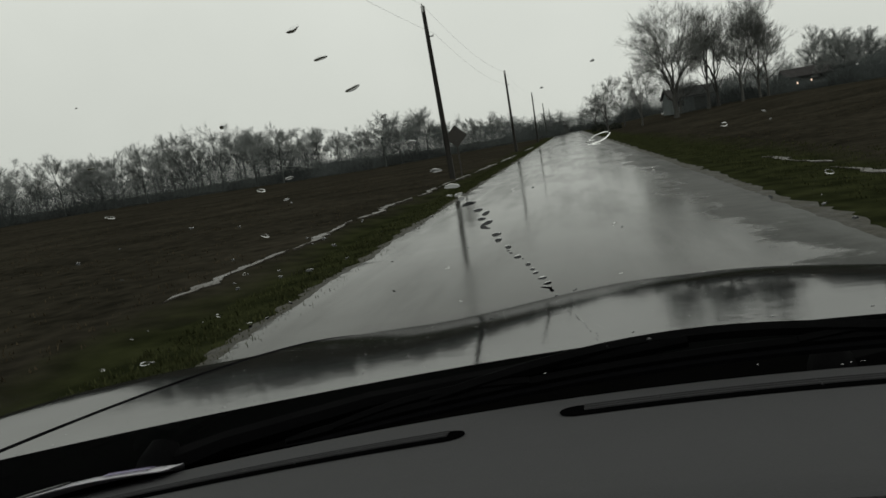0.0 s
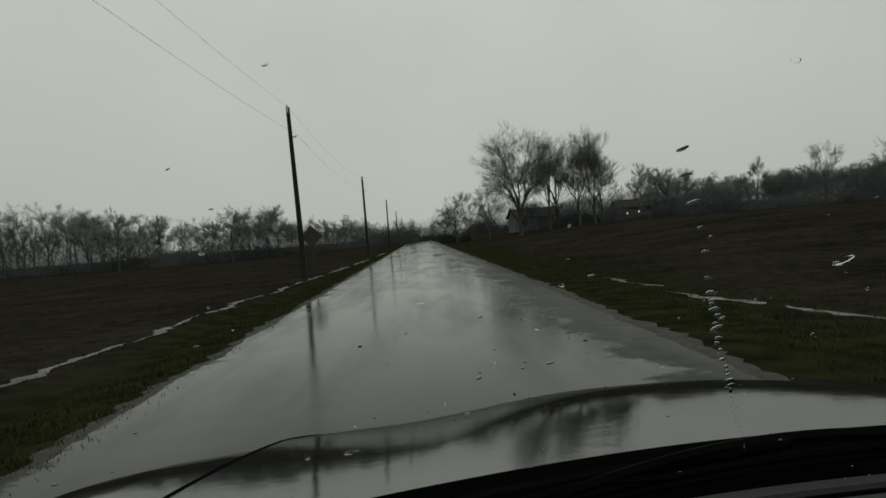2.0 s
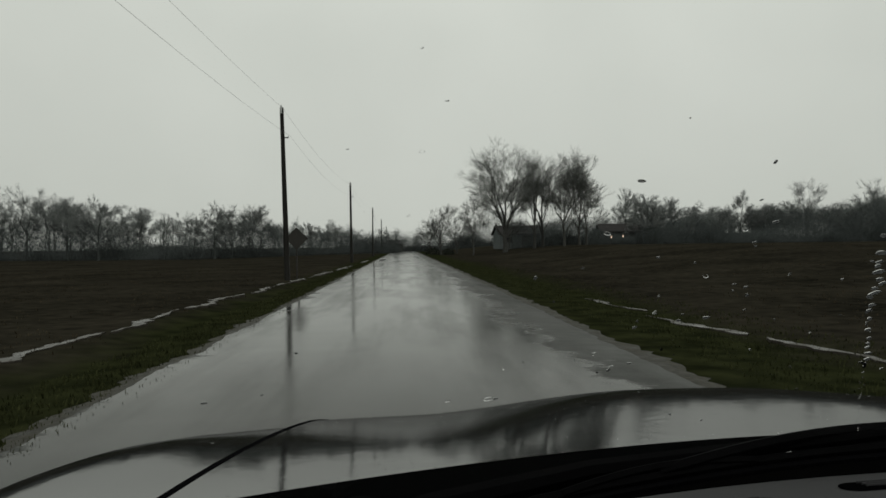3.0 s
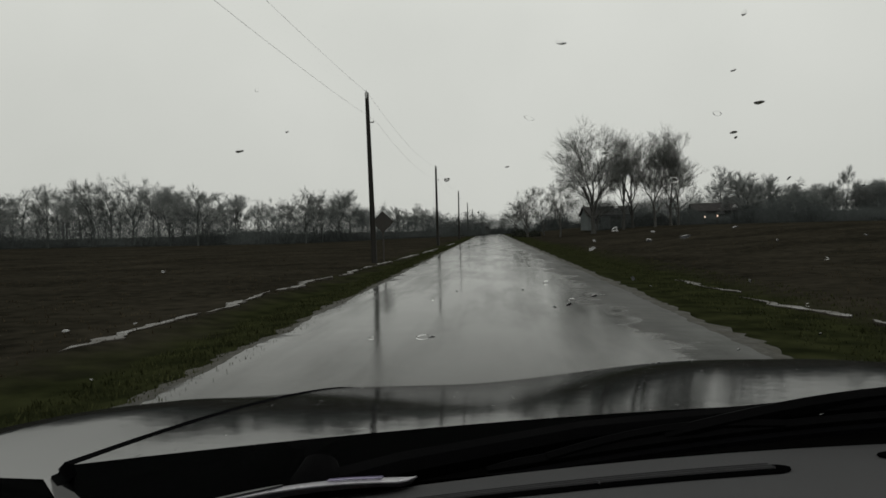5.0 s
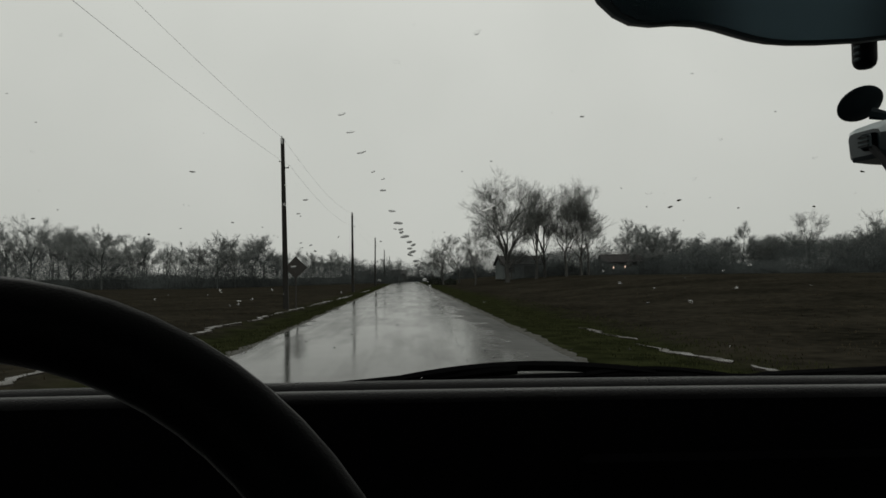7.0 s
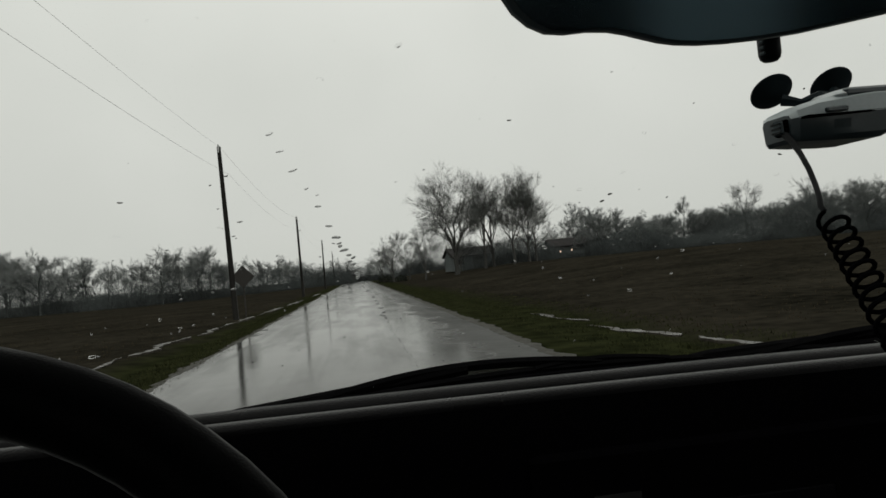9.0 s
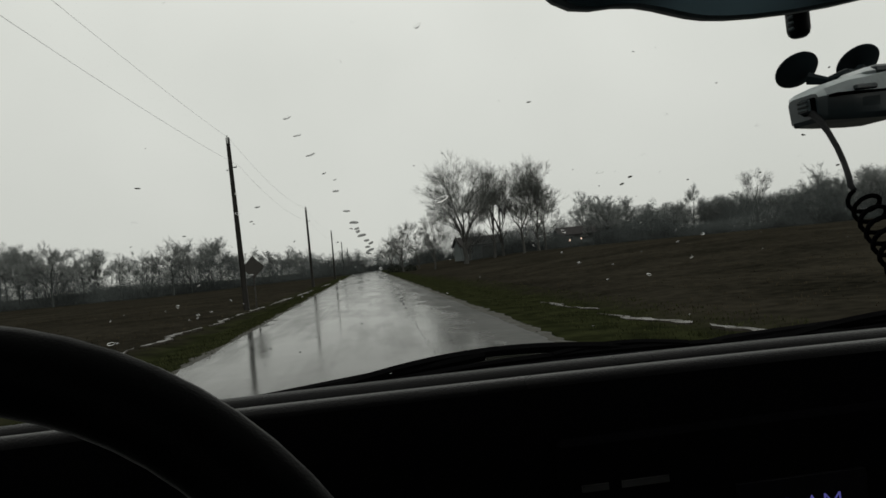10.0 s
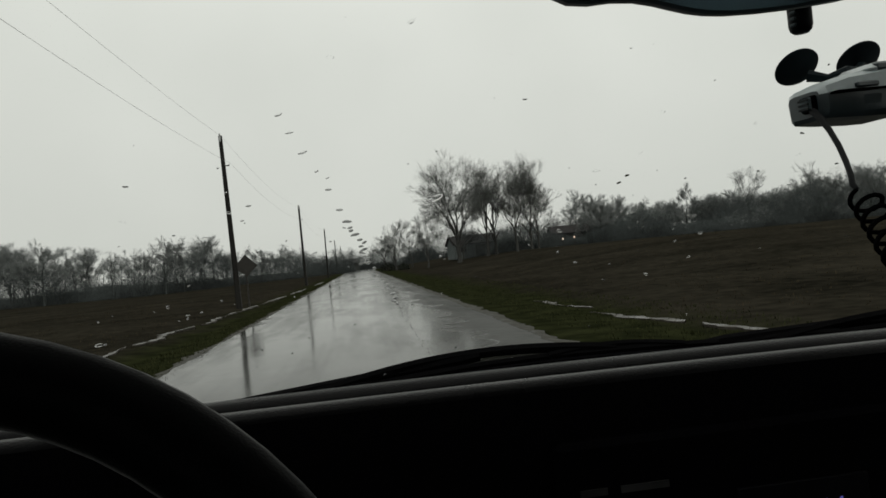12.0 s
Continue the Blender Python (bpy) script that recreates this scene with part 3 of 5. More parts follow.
def bare_tree(name, label, seed, height, wide=0.4, leaders=6, levels=5, trunk_r=0.22, group="", clear=0.28, thin=0.012, twigs=10, rise=0.05, bark=HAZED_BARK, full=1, twig=HAZED_TWIG):
    trunk, crown = grow(seed, height, wide, leaders, levels, trunk_r, clear, thin, twigs, rise, full)
    t = thing(name, label, "tree", group=group)
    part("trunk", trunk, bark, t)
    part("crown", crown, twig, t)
    return t


def plant(tree, x, y, turn=0, size=1.0, wide=1.0):
    m = pose(x, y, land(x, y), 0, 0, turn) @ Matrix.Diagonal((size * wide, size * wide, size, 1))
    tree.matrix_basis = m
    return tree


def plant_copy(tree, x, y, turn=0, size=1.0, wide=1.0):
    c = copy_thing(tree, Matrix())
    return plant(c, x, y, turn, size, wide)


yard = "bare trees round the farmyard"
dark = dict(full=2, twig=YARD_TWIG)
big = plant(bare_tree("bare_tree", "large bare oak with a broad rounded crown", 11, 13.8, 0.39, 9, 6, 0.30, yard, 0.17, 0.006, 5, 0.05, **dark), 13.0, 97, 20)
t2 = plant(bare_tree("bare_tree", "tall bare tree with a forking crown", 23, 12.8, 0.30, 7, 6, 0.21, yard, 0.20, 0.006, 5, 0.10, **dark), 17.6, 101, 70)
t3 = plant(bare_tree("bare_tree", "tall slim bare tree with upright limbs", 31, 12.6, 0.25, 7, 6, 0.18, yard, 0.18, 0.006, 5, 0.12, **dark), 21.6, 100, 140)
small = plant(bare_tree("bare_tree", "smaller bare tree with a round crown", 47, 8.8, 0.38, 7, 5, 0.15, yard, 0.18, 0.006, 8, 0.07, **dark), 5.6, 121, 10)
slim = plant(bare_tree("bare_tree", "slim bare tree leaning over the verge", 53, 7.8, 0.26, 5, 5, 0.10, yard, 0.24, 0.006, 8, 0.08, **dark), 8.9, 99, 200)
plant_copy(t2, 19.6, 105, 200, 0.96)
plant_copy(t3, 24.4, 103, 30, 0.98)
plant_copy(t3, 26.4, 107, 260, 0.84)
plant_copy(small, 8.6, 126, 120, 0.78)
plant_copy(small, 4.6, 143, 60, 0.8)
plant_copy(small, 15.6, 112, 210, 0.8)
plant_copy(slim, 10.8, 119, 80, 0.9)

edge = "bare trees of the wood's edge"
far_kinds = [bare_tree("bare_tree", "bare tree at the edge of a distant wood", 60 + i, 9.0, w, n, 5, 0.12, edge, c, 0.0065, 13, up, HAZED_FAR_BARK) for i, (w, n, c, up) in enumerate(((0.40, 6, 0.30, 0.05), (0.26, 5, 0.26, 0.10), (0.34, 6, 0.34, 0.06), (0.22, 5, 0.30, 0.12), (0.44, 7, 0.24, 0.04)))]
thick_kinds = [bare_tree("bare_tree", "dense low bare tree at the edge of a distant wood", 80 + i, 9.0, w, n, 5, 0.12, edge, c, 0.0070, 20, 0.05, HAZED_FAR_BARK) for i, (w, n, c) in enumerate(((0.46, 7, 0.14), (0.38, 7, 0.10), (0.52, 8, 0.12)))]
rt = random.Random(77)
left_row = []
for sx, top in ((-1.25, 0.07), (-1.17, 0.065), (-1.1, 0.075), (-1.03, 0.07), (-0.97, 0.08), (-0.91, 0.075), (-0.86, 0.08), (-0.81, 0.075), (-0.77, 0.07), (-0.735, 0.078), (-0.70, 0.07), (-0.665, 0.072), (-0.63, 0.078), (-0.60, 0.07),
                (-0.565, 0.075), (-0.535, 0.08), (-0.505, 0.076), (-0.475, 0.066), (-0.452, 0.07), (-0.43, 0.072), (-0.412, 0.062), (-0.372, 0.05), (-0.355, 0.052), (-0.326, 0.042), (-0.285, 0.048), (-0.259, 0.062), (-0.236, 0.052), (-0.212, 0.046),
                (-0.196, 0.051), (-0.178, 0.041), (-0.158, 0.034), (-0.14, 0.03), (-0.122, 0.026), (-0.105, 0.034), (-0.088, 0.036), (-0.072, 0.028), (-0.05, 0.022), (-0.032, 0.024), (-0.015, 0.022)):
    d = 105 + 60 * smooth01(-0.3, 0.0, sx) + rt.uniform(-8, 10) - 30 * smooth01(-0.6, -1.2, sx)
    left_row.append((sx * d, d, (top * d + 1.3) / 9.0))
right_row = []
for sx, top in ((0.012, 0.022), (0.03, 0.026), (0.045, 0.03), (0.335, 0.085), (0.352, 0.075), (0.37, 0.062), (0.392, 0.06), (0.415, 0.062), (0.44, 0.066), (0.465, 0.078), (0.49, 0.07), (0.512, 0.064), (0.535, 0.07), (0.56, 0.081), (0.585, 0.075), (0.61, 0.078), (0.637, 0.086), (0.662, 0.09),
                (0.69, 0.085), (0.72, 0.09), (0.75, 0.097), (0.785, 0.09), (0.82, 0.095), (0.86, 0.10), (0.90, 0.095), (0.95, 0.10), (1.0, 0.10)):
    d = 118 + rt.uniform(-6, 8) + (55 if sx < 0.1 else 0)
    right_row.append((sx * d, d, (top * d * 1.06 + 0.4) / 9.0))
spots = left_row + right_row
more = [(x + rt.gauss(0, 2.5), y + rt.uniform(3, 16), k * rt.uniform(0.72, 0.98)) for x, y, k in spots + spots]
used = set()
for i, (x, y, k) in enumerate(spots + more):
    kinds = thick_kinds if x > 20 and i % 4 else far_kinds
    far = kinds[i % len(kinds)]
    k *= rt.uniform(0.88, 1.1) * (0.86 if x > 20 else 1.0)
    put = plant_copy if far in used else plant
    used.add(far)
    put(far, x, y, rt.uniform(0, 360), k, rt.uniform(0.85, 1.2))


def thicket(name, label, stretch, n, seed, low=1.5, high=4.0, mat=BRUSH, fan=0.75):
    """A belt of undergrowth: bunches of thin stems that fan out, too many to count."""
    rng = random.Random(seed)
    s = Shape()
    for _ in range(n):
        x, y, k = stretch(rng)
        z, h = land(x, y) - 0.1, rng.uniform(low, high) * k * max(0.12, 0.62 + 1.7 * noise.noise(Vector((x * 0.16, y * 0.03, seed))))
        for _ in range(32):
            a, f = rng.random() * 6.283, abs(rng.gauss(0, fan))
            hh = h * rng.uniform(0.35, 1.0)
            p0 = Vector((x + rng.gauss(0, 0.5), y + rng.gauss(0, 0.4), z))
            p1 = p0 + Vector((math.cos(a) * f * hh * 0.35, math.sin(a) * f * hh * 0.35, hh * 0.55))
            p2 = p1 + Vector((math.cos(a) * f * hh * 0.5, math.sin(a) * f * hh * 0.5, hh * 0.45))
            w = 0.015 * rng.uniform(0.6, 1.6)
            c = Vector((w, 0, 0))
            s.add([p0 - c, p0 + c, p1 + c * 0.8, p1 - c * 0.8, p2], [(0, 1, 2, 3), (3, 2, 4)])
            q = p1.lerp(p2, 0.3) + Vector((rng.gauss(0, 0.5), 0, rng.uniform(0.1, 0.6))) * (h / 4)
            s.add([p1 - c * 0.6, p1 + c * 0.6, q], [(0, 1, 2)])
    return tagged(part(name, s, mat, None, smooth=False), label, "undergrowth", kind="stuff")


def left_belt(r):
    sx = -1.35 + 1.34 * r.random()
    d = 104 + 60 * smooth01(-0.3, 0.0, sx) + r.uniform(-5, 16) - 30 * smooth01(-0.6, -1.2, sx)
    return sx * d, d, 0.95


def right_belt(r):
    sx = r.uniform(0.325, 1.08)
    d = 112 + r.uniform(-3, 16)
    return sx * d, d, 0.8 + 0.65 * smooth01(0.4, 0.8, sx)


def middle_belt(r):
    sx = r.uniform(-0.09, 0.36)
    return sx * 205, 205 + r.uniform(-15, 20), 1.15 + 0.5 * smooth01(0.03, 0.12, sx)


def yard_belt(r):
    x = r.uniform(16, 47)
    return x, 119 + r.uniform(-6, 4), 0.55 + 0.4 * smooth01(34, 27, x)


thicket("woodland_undergrowth", "dense dark bare undergrowth below the far wood", left_belt, 1700, 3, 1.0, 2.8)
thicket("woodland_undergrowth", "dense dark bare undergrowth of the field's edge", right_belt, 1300, 4, 1.2, 3.0)
thicket("distant_hedge", "dark distant hedge across the end of the road", middle_belt, 800, 5, 1.6, 3.4)
thicket("yard_thicket", "dark tangled thicket behind the farmyard trees", yard_belt, 420, 8, 1.4, 3.2)


def brushwood(name, label, stretch, n, seed, high):
    """The inside of a far wood: countless fine twigs, dense near the ground, under a rolling top."""
    rng = random.Random(seed)
    s = Shape()
    for _ in range(n):
        x, y, k = stretch(rng)
        roll = 0.70 + 0.75 * noise.noise(Vector((x * 0.10, y * 0.04, seed))) + 0.3 * noise.noise(Vector((x * 0.33, y * 0.1, seed + 5)))
        h = high * k * max(0.3, roll)
        p = Vector((x, y, land(x, y) + h * rng.random() ** 1.35))
        d = Vector((rng.gauss(0, 0.8), rng.gauss(0, 0.5), rng.gauss(0.75, 0.6))).normalized() * rng.uniform(0.4, 1.15)
        c = Vector((d.z, 0, -d.x)).normalized() * rng.uniform(0.007, 0.015)
        s.add([p - c, p + c, p + d], [(0, 1, 2)])
    return tagged(part(name, s, HAZED_WOOD, None, smooth=False), label, "woodland", kind="stuff")


brushwood("distant_wood", "haze-grey bare depth of the far wood", left_belt, 210000, 13, 5.6)
brushwood("distant_wood", "haze-grey bare depth of the wood beyond the field", right_belt, 190000, 14, 5.8)
brushwood("distant_wood", "haze-grey bare wood across the end of the road", middle_belt, 90000, 15, 5.5)
brushwood("yard_brush", "haze-grey bare brush behind the farmyard trees", yard_belt, 36000, 16, 4.6)


def bush(x, y, r, h, seed):
    rng = random.Random(seed)
    s = Shape()
    for _ in range(420):
        a, b = rng.random() * 6.283, math.acos(rng.uniform(0.0, 1))
        k = rng.uniform(0.55, 1.0)
        c = Vector((math.cos(a) * math.sin(b) * r * k, math.sin(a) * math.sin(b) * r * k, math.cos(b) * h * k + 0.05))
        e = Vector((rng.gauss(0, 1), rng.gauss(0, 1), rng.gauss(0, 1))).normalized() * 0.13
        g = Vector((rng.gauss(0, 1), rng.gauss(0, 1), rng.gauss(0, 1))).normalized() * 0.13
        s.add([c - e, c + g, c + e, c - g], [(0, 1, 2, 3)])
    stem = Shape().tube([(0, 0, -0.1), (0.05, 0, h * 0.5)], [0.06, 0.03], 6)
    t = thing("bush", "low dark evergreen bush beside the road", "bush", (x, y, land(x, y)))
    part("stem", stem, HAZED_BARK, t)
    part("foliage", s, EVERGREEN, t, smooth=False)
    return t


bush(4.2, 122, 1.5, 1.5, 2)
bush(6.4, 114, 1.0, 1.0, 3)


# ---- utility line ----
POLE_SPOTS = [(-5.75, -18, 7.7), (-5.72, 33, 7.75), (-5.5, 70.5, 7.6), (-5.4, 116, 7.6), (-5.6, 168, 7.6), (-5.8, 222, 7.6)]


def utility_pole(x, y, h, lean):
    p = thing("utility_pole", "tall weathered wooden utility pole on the field's edge", "utility pole", (x, y, land(x, y)), group="poles of the roadside line")
    s = Shape().tube([(0, 0, -0.5), (lean * 0.3, 0, h * 0.3), (lean * 0.7, 0, h * 0.7), (lean, 0, h)], [0.130, 0.120, 0.100, 0.086], 14)
    part("shaft", s, POLE_WOOD, p)
    part("pole_cap", Shape().disc((lean, 0, h), (0, 0, 1), 0.093, 0.02, 14, 0.03), STEEL, p)
    ins = Shape().tube([(lean, -0.13, h - 0.25), (lean, -0.13, h - 0.05), (lean, -0.13, h + 0.12)], [0.03, 0.045, 0.03], 10)
    part("insulator", ins, CERAMIC, p, "grey porcelain insulator")
    ins2 = Shape().tube([(lean * 0.84 + 0.1, 0, h * 0.83), (lean * 0.84 + 0.24, 0, h * 0.83), (lean * 0.84 + 0.26, 0, h * 0.83 + 0.07)], [0.025, 0.035, 0.02], 10)
    part("wire_bracket", ins2, STEEL, p, "small steel wire bracket")
    part("ground_rod", Shape().tube([(lean * 0.2 + 0.15, -0.02, 0), (lean * 0.6 + 0.125, -0.02, 3.2)], 0.012, 6), STEEL, p, "thin earth wire down the pole")
    return p


for i, (x, y, h) in enumerate(POLE_SPOTS):
    utility_pole(x, y, h, (-0.1, -0.16, -0.04, 0.05, 0.0, 0.05)[i])
for (xa, ya, ha), (xb, yb_, hb) in zip(POLE_SPOTS, POLE_SPOTS[1:]):
    for off, k, sag in ((-0.1, 1.0, 0.55), (0.2, 0.84, 0.6)):
        za, zb = land(xa, ya) + ha * k, land(xb, yb_) + hb * k
        pts = [(xa + (xb - xa) * t + off, ya + (yb_ - ya) * t, za + (zb - za) * t - sag * 4 * t * (1 - t)) for t in [i / 24 for i in range(25)]]
        w = part("power_line", Shape().tube(pts, 0.0038, 5), WIRE, None)
        tagged(w, "thin grey overhead cable slung between the poles", "cable", "cables of the roadside line")


def road_sign(x, y):
    p = thing("road_sign", "diamond road sign beside the utility pole, dull back", "road sign", (x, y, land(x, y)))
    part("sign_post", Shape().box((-0.03, -0.02, -0.4), (0.03, 0.02, 2.3)), SIGN_BACK, p)
    q = 0.53
    s = Shape().sheet([[(0, -0.03, 1.92 - q), (q, -0.03, 1.92)], [(-q, -0.03, 1.92), (0, -0.03, 1.92 + q)]], (0, 0.006, 0))
    part("sign_plate", s, SIGN_BACK, p, "dull unpainted metal plate")
    for z in (1.72, 2.12):
        part("bolt", Shape().disc((0, -0.032, z), (0, -1, 0), 0.012, 0.008, 8), STEEL, p)
    return p


road_sign(-5.48, 34.3)


# ---- farm buildings ----
def farm_house(name, label, at, turn, lx, ly, wall_h, roof_h, wall_mat, openings, over=0.35):
    h = thing(name, label, "house", (at[0], at[1], land(*at) - 0.1), turn)
    x0, x1, y0, y1 = -lx / 2, lx / 2, -ly / 2, ly / 2
    walls = Shape().box((x0, y0, 0), (x1, y0 + 0.2, wall_h)).box((x0, y1 - 0.2, 0), (x1, y1, wall_h)).box((x0, y0 + 0.2, 0), (x0 + 0.2, y1 - 0.2, wall_h)).box((x1 - 0.2, y0 + 0.2, 0), (x1, y1 - 0.2, wall_h))
    for x in (x0, x1 - 0.2):
        walls.add([(x, y0, wall_h), (x + 0.2, y0, wall_h), (x + 0.2, y1, wall_h), (x, y1, wall_h), (x, 0, wall_h + roof_h), (x + 0.2, 0, wall_h + roof_h)], [(0, 4, 3), (1, 2, 5), (0, 1, 5, 4), (3, 4, 5, 2)])
    part("wall", walls, wall_mat, h, smooth=False)
    siding = Shape()
    for k in range(int(wall_h / 0.3)):
        siding.add([(x0, y0 - 0.012, 0.15 + k * 0.3), (x1, y0 - 0.012, 0.15 + k * 0.3), (x1, y0 - 0.001, 0.43 + k * 0.3), (x0, y0 - 0.001, 0.43 + k * 0.3), (x1, y0, 0.15 + k * 0.3), (x0, y0, 0.15 + k * 0.3)], [(0, 1, 2, 3), (0, 5, 4, 1)])
    part("siding_boards", siding, wall_mat, h, smooth=False)
    for sgn in (-1, 1):
        e = y1 + over
        r = Shape().sheet([[(x0 - over, sgn * e, wall_h - roof_h * over / y1), (x1 + over, sgn * e, wall_h - roof_h * over / y1)], [(x0 - over, 0, wall_h + roof_h), (x1 + over, 0, wall_h + roof_h)]], (0, 0, 0.12))
        part("roof", r, ROOFING, h, "dark wet shingle roof", smooth=False)
    for kind, x, z, w, hh in openings:
        o = part(kind, Shape().block((x - w / 2 - 0.08, y0 - 0.05, z - 0.08), (x + w / 2 + 0.08, y0 - 0.013, z + hh + 0.08), 0.01), TRIM, h, smooth=False)
        part("pane" if kind == "window" else "door_leaf", Shape().box((x - w / 2, y0 - 0.06, z), (x + w / 2, y0 - 0.045, z + hh)), DARK_PANE if kind == "window" else SIGN_BACK, o, smooth=False)
    return h


farm_house("barn", "pale grey sided farm shed with a dark roof", (18.2, 120), 4, 7.0, 6.0, 2.4, 1.3, SIDING, (("door", 1.2, 0, 2.4, 2.1), ("window", -2.0, 1.0, 0.9, 0.8)))
farm_house("house", "low pale farmhouse behind the trees", (38.5, 127), -8, 9.5, 7.0, 2.3, 1.3, WHITE_SIDING, (("window", -3.0, 0.9, 1.0, 1.0), ("door", -0.6, 0, 0.95, 2.0), ("window", 1.6, 0.9, 1.2, 1.0), ("window", 3.5, 0.9, 1.0, 1.0)))
farm_house("long_shed", "long low white farm shed far off beside the road", (-7.2, 196), 0, 13, 7, 2.2, 1.0, WHITE_SIDING, (("door", -3, 0, 2.5, 2.1), ("window", 2, 1.0, 1.2, 0.8)))


def yard_lamp(x, y, h):
    p = thing("yard_lamp", "small warm lamp glowing on a post in the farmyard", "lamp", (x, y, land(x, y)), group="lamps in the farmyard")
    part("post", Shape().tube([(0, 0, -0.3), (0, 0, h)], 0.04, 8), SIGN_BACK, p)
    part("lamp_head", Shape().tube([(0, 0, h), (0, 0, h + 0.06), (0, 0, h + 0.22), (0, 0, h + 0.28)], [0.04, 0.085, 0.085, 0.03], 12), LAMP_WARM, p, "warm glowing lamp head")
    part("lamp_cap", Shape().tube([(0, 0, h + 0.28), (0, 0, h + 0.33)], [0.11, 0.04], 12), STEEL, p)


yard_lamp(31.0, 110, 0.95)
yard_lamp(32.8, 110, 1.1)

# ---- the car ----
car = thing("car", "dark grey family car with dark dashboard, beaded with rain", "car")


def base_y(x):
    return -0.020 - 0.36 * x * x


def glass_at(x, u, off=0.0):
    """A point of the windscreen: u runs from its foot to its head, off lies outside it."""
    y0, y1 = base_y(x), -0.655 - 0.14 * x * x
    k = 1 - 0.13 * u
    bow = 0.030 * math.sin(math.pi * u)
    return Vector((x * k, y0 + (y1 - y0) * u + bow * 0.66 + off * 0.66, 1.268 + 0.565 * u + bow * 0.75 + off * 0.75))


XS = [-0.76 + 1.52 * i / 38 for i in range(39)]
ws = part("windscreen", Shape().sheet([[glass_at(x, u / 16) for x in XS] for u in range(17)]), GLASS, car, "clear curved windscreen glass", angle=180)
ws.visible_shadow = False
frit = Shape().sheet([[glass_at(x, u, -0.003) for x in XS] for u in (-0.01, 0.012, 0.03)])
part("windscreen_seal", frit, VENT_BLACK, ws, "black painted band along the glass's foot", angle=180)


def hood_rear(x):
    return 0.118 - 0.618 * x * x


def hood_front(x):
    return 1.46 - 0.30 * x * x


def hood_z(x, u):
    """Height of the bonnet, u metres ahead of its rear edge: long and rounded, with a raised middle and lifted sides."""
    middle = 0.0295 * (1 - smooth01(0.047, 0.434, abs(x))) * smooth01(-0.1, 0.5, u)
    return 1.2732 - 0.1224 * u - 0.0853 * u * u + (0.0654 + 0.0794 * min(u, 0.6)) * x * x + middle - 0.5 * max(0, u - 1.25) ** 2


def hood_half(u):
    return 0.600 - 0.050 * u - 0.05 * max(0, u - 0.9)


def hood_point(k, t):
    """A point of the bonnet: k runs from side to side (-1 to 1), t from its rear edge to its nose."""
    x = k * 0.62
    for _ in range(3):
        u = t * (hood_front(x) - hood_rear(x))
        x = k * hood_half(u)
    return Vector((x, hood_rear(x) + u, hood_z(x, u)))


hood_rows = [[hood_point(2 * j / 44 - 1, i / 36) for j in range(45)] for i in range(37)]
hood = part("hood", Shape().sheet(hood_rows, (0, 0, -0.03)), PAINT, car, "dark grey wet bonnet mirroring the sky with raindrops", angle=50)
for sgn in (-1, 1):
    part("hood_edge_seal", Shape().tube([hood_point(sgn, i / 20) + Vector((sgn * 0.004, 0, -0.004)) for i in range(21)], 0.0055, 6), RUBBER, hood, "black rubber strip in the bonnet's seam")
beads = Shape()
rb = random.Random(12)
for k in range(1300):
    t = rb.random() ** 1.3
    r = 0.0005 + 0.0008 * rb.random() ** 3
    c = hood_point(rb.uniform(-0.97, 0.97), t)
    beads.add([c + Vector((math.cos(a) * r, math.sin(a) * r * 1.2, 0)) for a in (0, 1.05, 2.09, 3.14, 4.19, 5.24)] + [c + Vector((0, 0, r * 0.45))], [(0, 1, 6), (1, 2, 6), (2, 3, 6), (3, 4, 6), (4, 5, 6), (5, 0, 6)])
tagged(part("rain_beads", beads, WATER, None), "beads of rain water standing on the bonnet", "raindrops", kind="stuff")

def fender_point(sgn, k, y):
    """A point of a front wing: k runs from the bonnet's seam to the wing's flank, y ahead."""
    edge = min(hood_rows, key=lambda r: abs(r[0 if sgn < 0 else -1].y - y))[0 if sgn < 0 else -1]
    v = y + 0.12
    ridge = 1.302 - 0.06 * v - 0.20 * v * v
    x0, x1 = abs(edge.x) + 0.008, 0.905 - 0.10 * max(0, y - 0.6) ** 2 - 0.10 * max(0, -y)
    inner = min(ridge + 0.01, hood_z(edge.x, max(0, y - hood_rear(edge.x))) - 0.003)
    z = inner + (ridge - inner) * smooth01(0, 0.45, k) - 0.20 * max(0, (k - 0.30) / 0.70) ** 2
    return Vector((sgn * (x0 + (x1 - x0) * k), y - 0.05 * k * max(0, y - 0.5), z))


for sgn in (-1, 1):
    rows = []
    for i in range(34):
        y = -0.12 + 1.32 * i / 33
        row = [fender_point(sgn, k, y) for k in (0, 0.1, 0.2, 0.3, 0.4, 0.5, 0.6, 0.7, 0.8, 0.9, 1.0)]
        row += [row[-1] + Vector((sgn * 0.012, 0, -0.05)), Vector((row[-1].x, row[-1].y, 0.72))]
        rows.append(row)
    part("fender", Shape().sheet(rows, (-sgn * 0.012, 0, -0.02)), PAINT, car, angle=40)
    lamp = Shape().sheet([[(sgn * (0.46 + 0.24 * k), 1.43 - 0.18 * k * k + 0.02 * math.sin(v * 3.14), 0.90 - 0.02 * k - 0.17 * v) for k in (0, 0.25, 0.5, 0.75, 1)] for v in (0, 0.25, 0.5, 0.75, 1)], (0, -0.03, 0))
    part("headlight", lamp, DARK_PANE, car)

